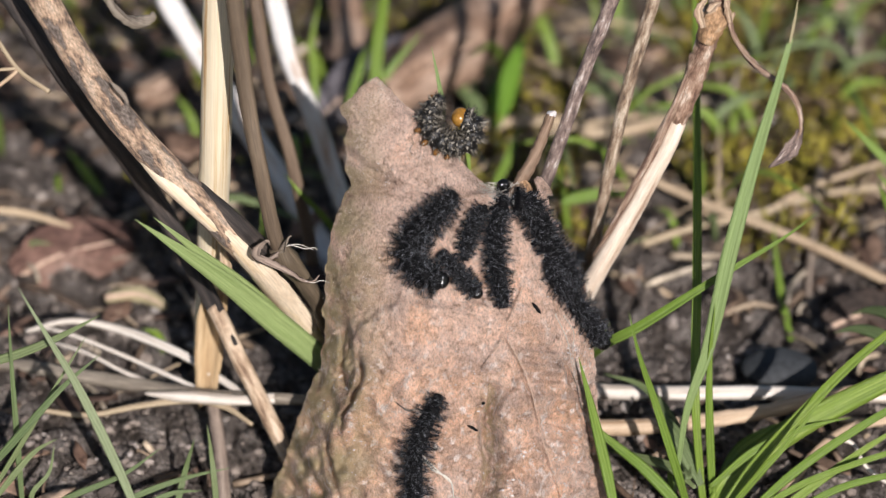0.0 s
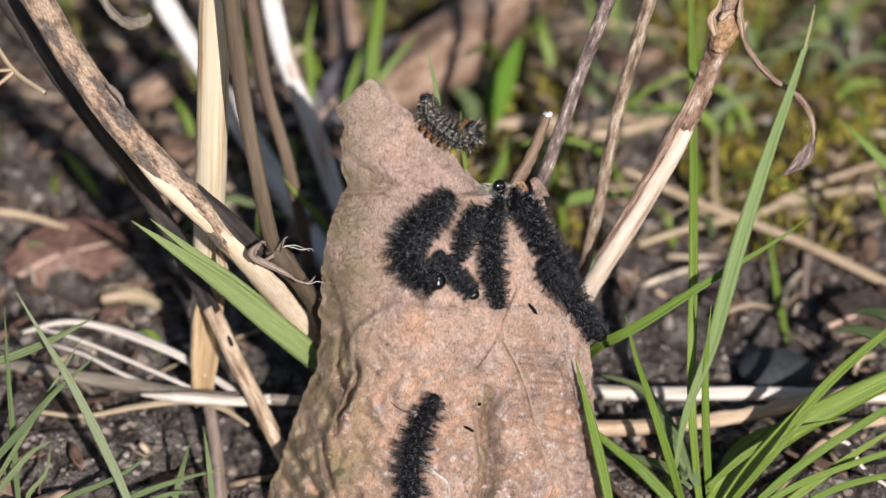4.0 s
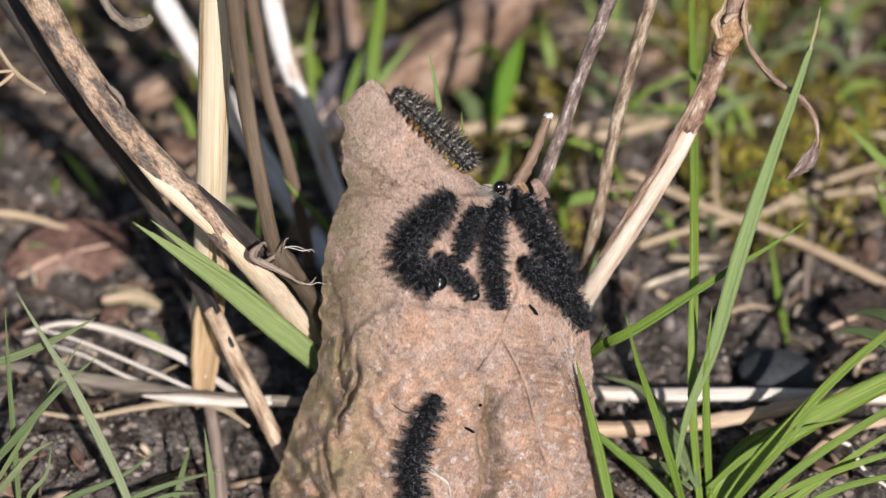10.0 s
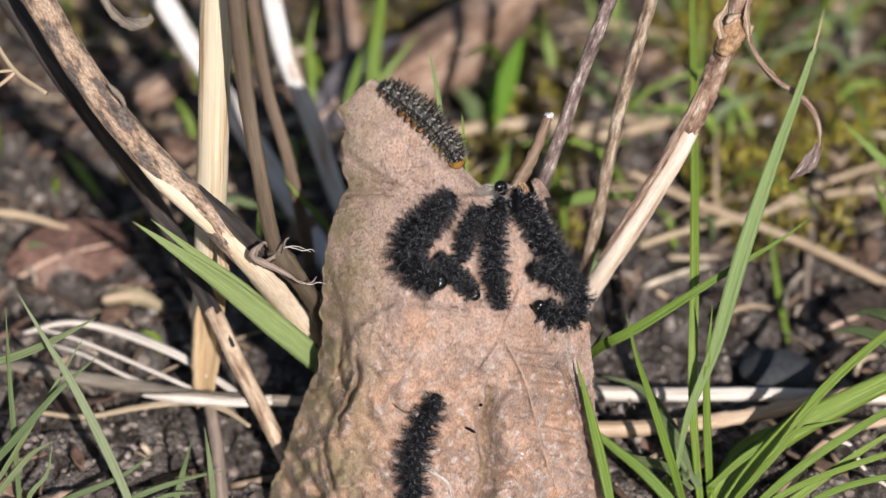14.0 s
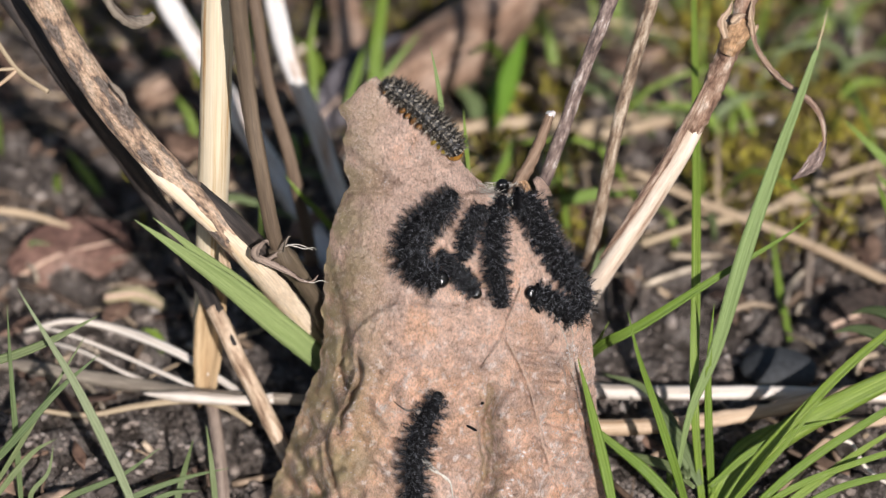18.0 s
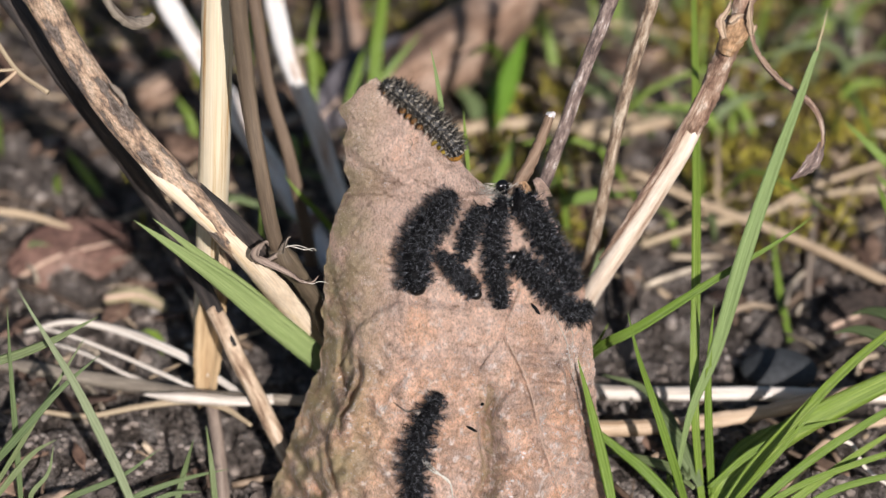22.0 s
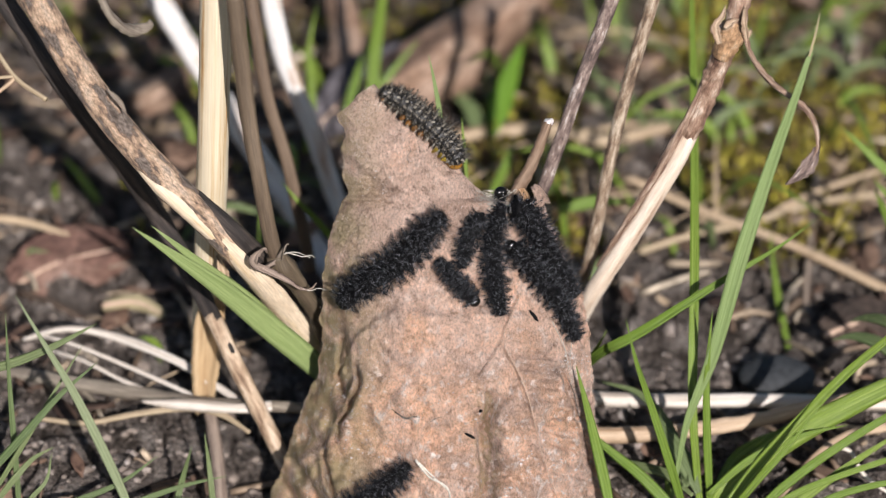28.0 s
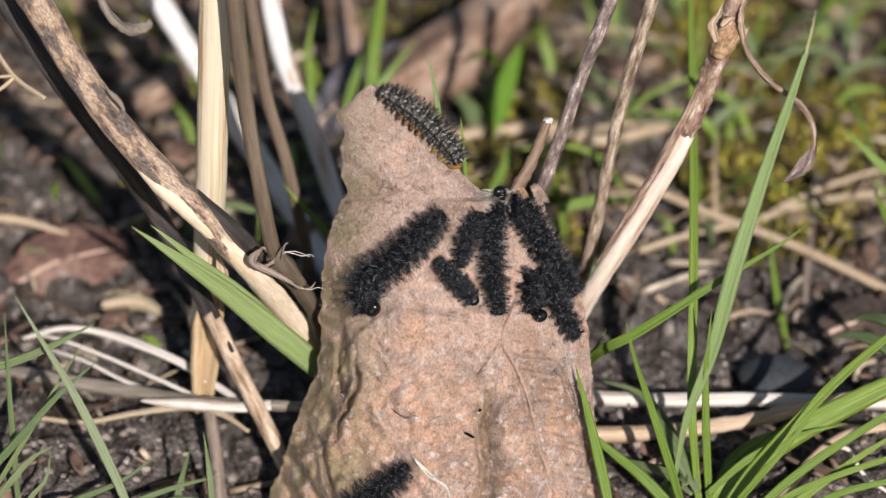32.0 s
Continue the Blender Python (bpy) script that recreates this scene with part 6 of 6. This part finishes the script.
UNCURLING.append((12, [(0.6, 13.2), (1.0, 14.8), (-0.3, 16.5), (-2.2, 18.3), (-4.2, 19.9), (-6.2, 21.3), (-8.3, 22.6)]))
UNCURLING.append((13, [(1.4, 12.1), (1.3, 13.8), (-0.3, 16.1), (-2.2, 18.3), (-4.2, 20.1), (-6.1, 21.7), (-8.2, 22.9)]))
UNCURLING.append((14, [(2.1, 12.2), (1.4, 13.8), (-0.1, 15.9), (-2.1, 18.2), (-4.1, 19.9), (-6.1, 21.5), (-8.1, 22.7)], 0.2))
UNCURLING.append((19, [(1.7, 13.2), (1.0, 14.4), (-0.4, 16.3), (-2.3, 18.2), (-4.2, 20.0), (-6.1, 21.6), (-8.0, 22.8)], 0.4))
UNCURLING.append((28, [(2.1, 12.9), (1.5, 14.5), (0.0, 16.5), (-1.9, 18.4), (-3.9, 20.1), (-5.9, 21.7), (-8.0, 22.9)], 0.5))
UNCURLING.append((32, [(2.1, 12.8), (1.4, 14.4), (-0.1, 16.3), (-2.0, 18.3), (-4.0, 20.0), (-6.0, 21.6), (-8.2, 22.8)], 0.5))

ON_EDGE = (RIGHT * 0.7 + UP * 0.6 + OUT * 0.75).normalized()
black = "black spiny caterpillar basking on the dead leaf"
A, A_RINGS = caterpillar("black spiny caterpillar, bent at first, crawling aside over the leaf", TURNING[0][1], 19.0, 1.7, tall=1.85)
F, F_RINGS = caterpillar("black spiny caterpillar curling at the leaf's edge", CURLING[0][1], 15.0, 1.4, lift=-0.6, tall=1.3)
G_CAT, G_RINGS = caterpillar("black spiny caterpillar crawling down the dead leaf", LEAVING[0][1], 20.0, 1.35, tall=1.65)
H, H_RINGS = caterpillar("grey-black spiny caterpillar with amber head on the leaf tip", UNCURLING[0][1], 17.0, 1.7, amber=True, tall=1.45, lift=0.6, lean=ON_EDGE, crown=1.15)
caterpillar(black, [(5.6, 6.0), (4.0, 3.8), (3.0, 0.9), (2.6, -1.2)], 7.6, 1.0, rings=8, tall=1.0, crown=0.5)
caterpillar(black, [(8.0, 9.3), (8.2, 7.3), (7.7, 5.3), (6.9, 2.5), (6.9, 0.1), (7.3, -3.9), (8.0, -7.6)], 16.5, 1.25, tall=1.3, neck=0.65)
caterpillar(black, [(4.6, -6.8), (3.4, -5.5), (1.6, -3.5), (-0.6, -1.2)], 8.0, 0.9, rings=9, tall=0.95, crown=1.2)
caterpillar("black spiny caterpillar lying along the leaf's edge", [(9.1, 6.3), (11.0, 6.4), (12.7, 4.5), (14.0, 1.6), (15.9, -1.5), (18.2, -5.2)], 14.0, 1.7, lift=0.2, tall=1.35, crown=0.5)


# ---- what moves ----
def crawl(th, rings, rows, radius, count=12, lift=0.0, lean=None):
    """Keys a caterpillar and its rings through its rows, in short steps while it moves."""
    times, lines, tucks = [], [], []
    rows = [(*row, 0.0)[:3] for row in rows]
    for (t0, a, c0), (t1, b, c1) in zip(rows, rows[1:]):
        far = max(math.hypot(p[0] - q[0], p[1] - q[1]) for p, q in zip(a, b))
        n = max(1, min(6, math.ceil(far / 1.3)))
        for k in range(n):
            s = k / n
            times.append(t0 + (t1 - t0) * s)
            lines.append([(p[0] + (q[0] - p[0]) * s, p[1] + (q[1] - p[1]) * s) for p, q in zip(a, b)])
            tucks.append(c0 + (c1 - c0) * s)
    times.append(rows[-1][0])
    lines.append(rows[-1][1])
    tucks.append(rows[-1][2])
    poses = [body_line(line, count, radius, lift, lean, tuck) for line, tuck in zip(lines, tucks)]
    mids = [sum((m.translation for m in ps), Vector()) / len(ps) for ps in poses]
    walk(th, [(t, Matrix.Translation(c * MM)) for t, c in zip(times, mids)])
    for i, ob in enumerate(rings):
        walk(ob, [(t, local(ps[i], c)) for t, ps, c in zip(times, poses, mids)])


def motions():
    crawl(A, A_RINGS, TURNING, 1.7)
    crawl(F, F_RINGS, CURLING, 1.4, lift=-0.6)
    crawl(G_CAT, G_RINGS, LEAVING, 1.35)
    crawl(H, H_RINGS, UNCURLING, 1.7, lift=0.6, lean=ON_EDGE)
    sway = [(0, -3.26), (0.5, -2.08), (1, -3.58), (1.5, -2.74), (2, -1.21), (2.5, -0.98), (3, -0.65), (3.5, -0.56), (6.5, -0.28), (9.5, -0.02), (14, 0.28), (19, 0.76), (22, 0.48), (27.5, -0.02), (31.5, -0.38), (32, -0.45)]
    base, pivot = ORIGIN[STALK] * MM, (ORIGIN[WITHERED] - ORIGIN[STALK]) * MM
    walk(STALK, [(t, Matrix.Translation(base) @ Matrix.Rotation(radians(-a), 4, OUT)) for t, a in sway])
    walk(WITHERED, [(t, Matrix.Translation(pivot) @ Matrix.Rotation(radians(a), 4, OUT)) for t, a in sway])
    sway = [(0, -3.07), (0.5, -2.16), (1, -3.36), (1.5, -2.72), (2, -1.59), (2.5, -1.14), (3, -0.95), (3.5, -0.79), (5.5, -0.42), (10, -0.10), (14, 0.27), (19, 0.52), (25.5, 0.21), (27.5, -0.12), (31.5, -0.57), (32, -0.59)]
    base = (ORIGIN[BLADE] - ORIGIN[TUFT]) * MM
    walk(BLADE, [(t, Matrix.Translation(base) @ Matrix.Rotation(radians(-a), 4, OUT)) for t, a in sway])

    nod = [(0, -1.0), (0.5, -1.3), (1, -1.2), (1.5, -2.6), (2, -1.5), (2.3, -1.2), (2.6, -1.6), (3, -2.8), (3.3, -1.6), (3.5, -1.1), (5.5, -0.6), (7, -0.3), (9, -0.3), (13, 0), (22, 0), (32, 0)]
    walk(NODDING, [(t, Matrix.Rotation(radians(-a), 4, OUT)) for t, a in nod])


motions()
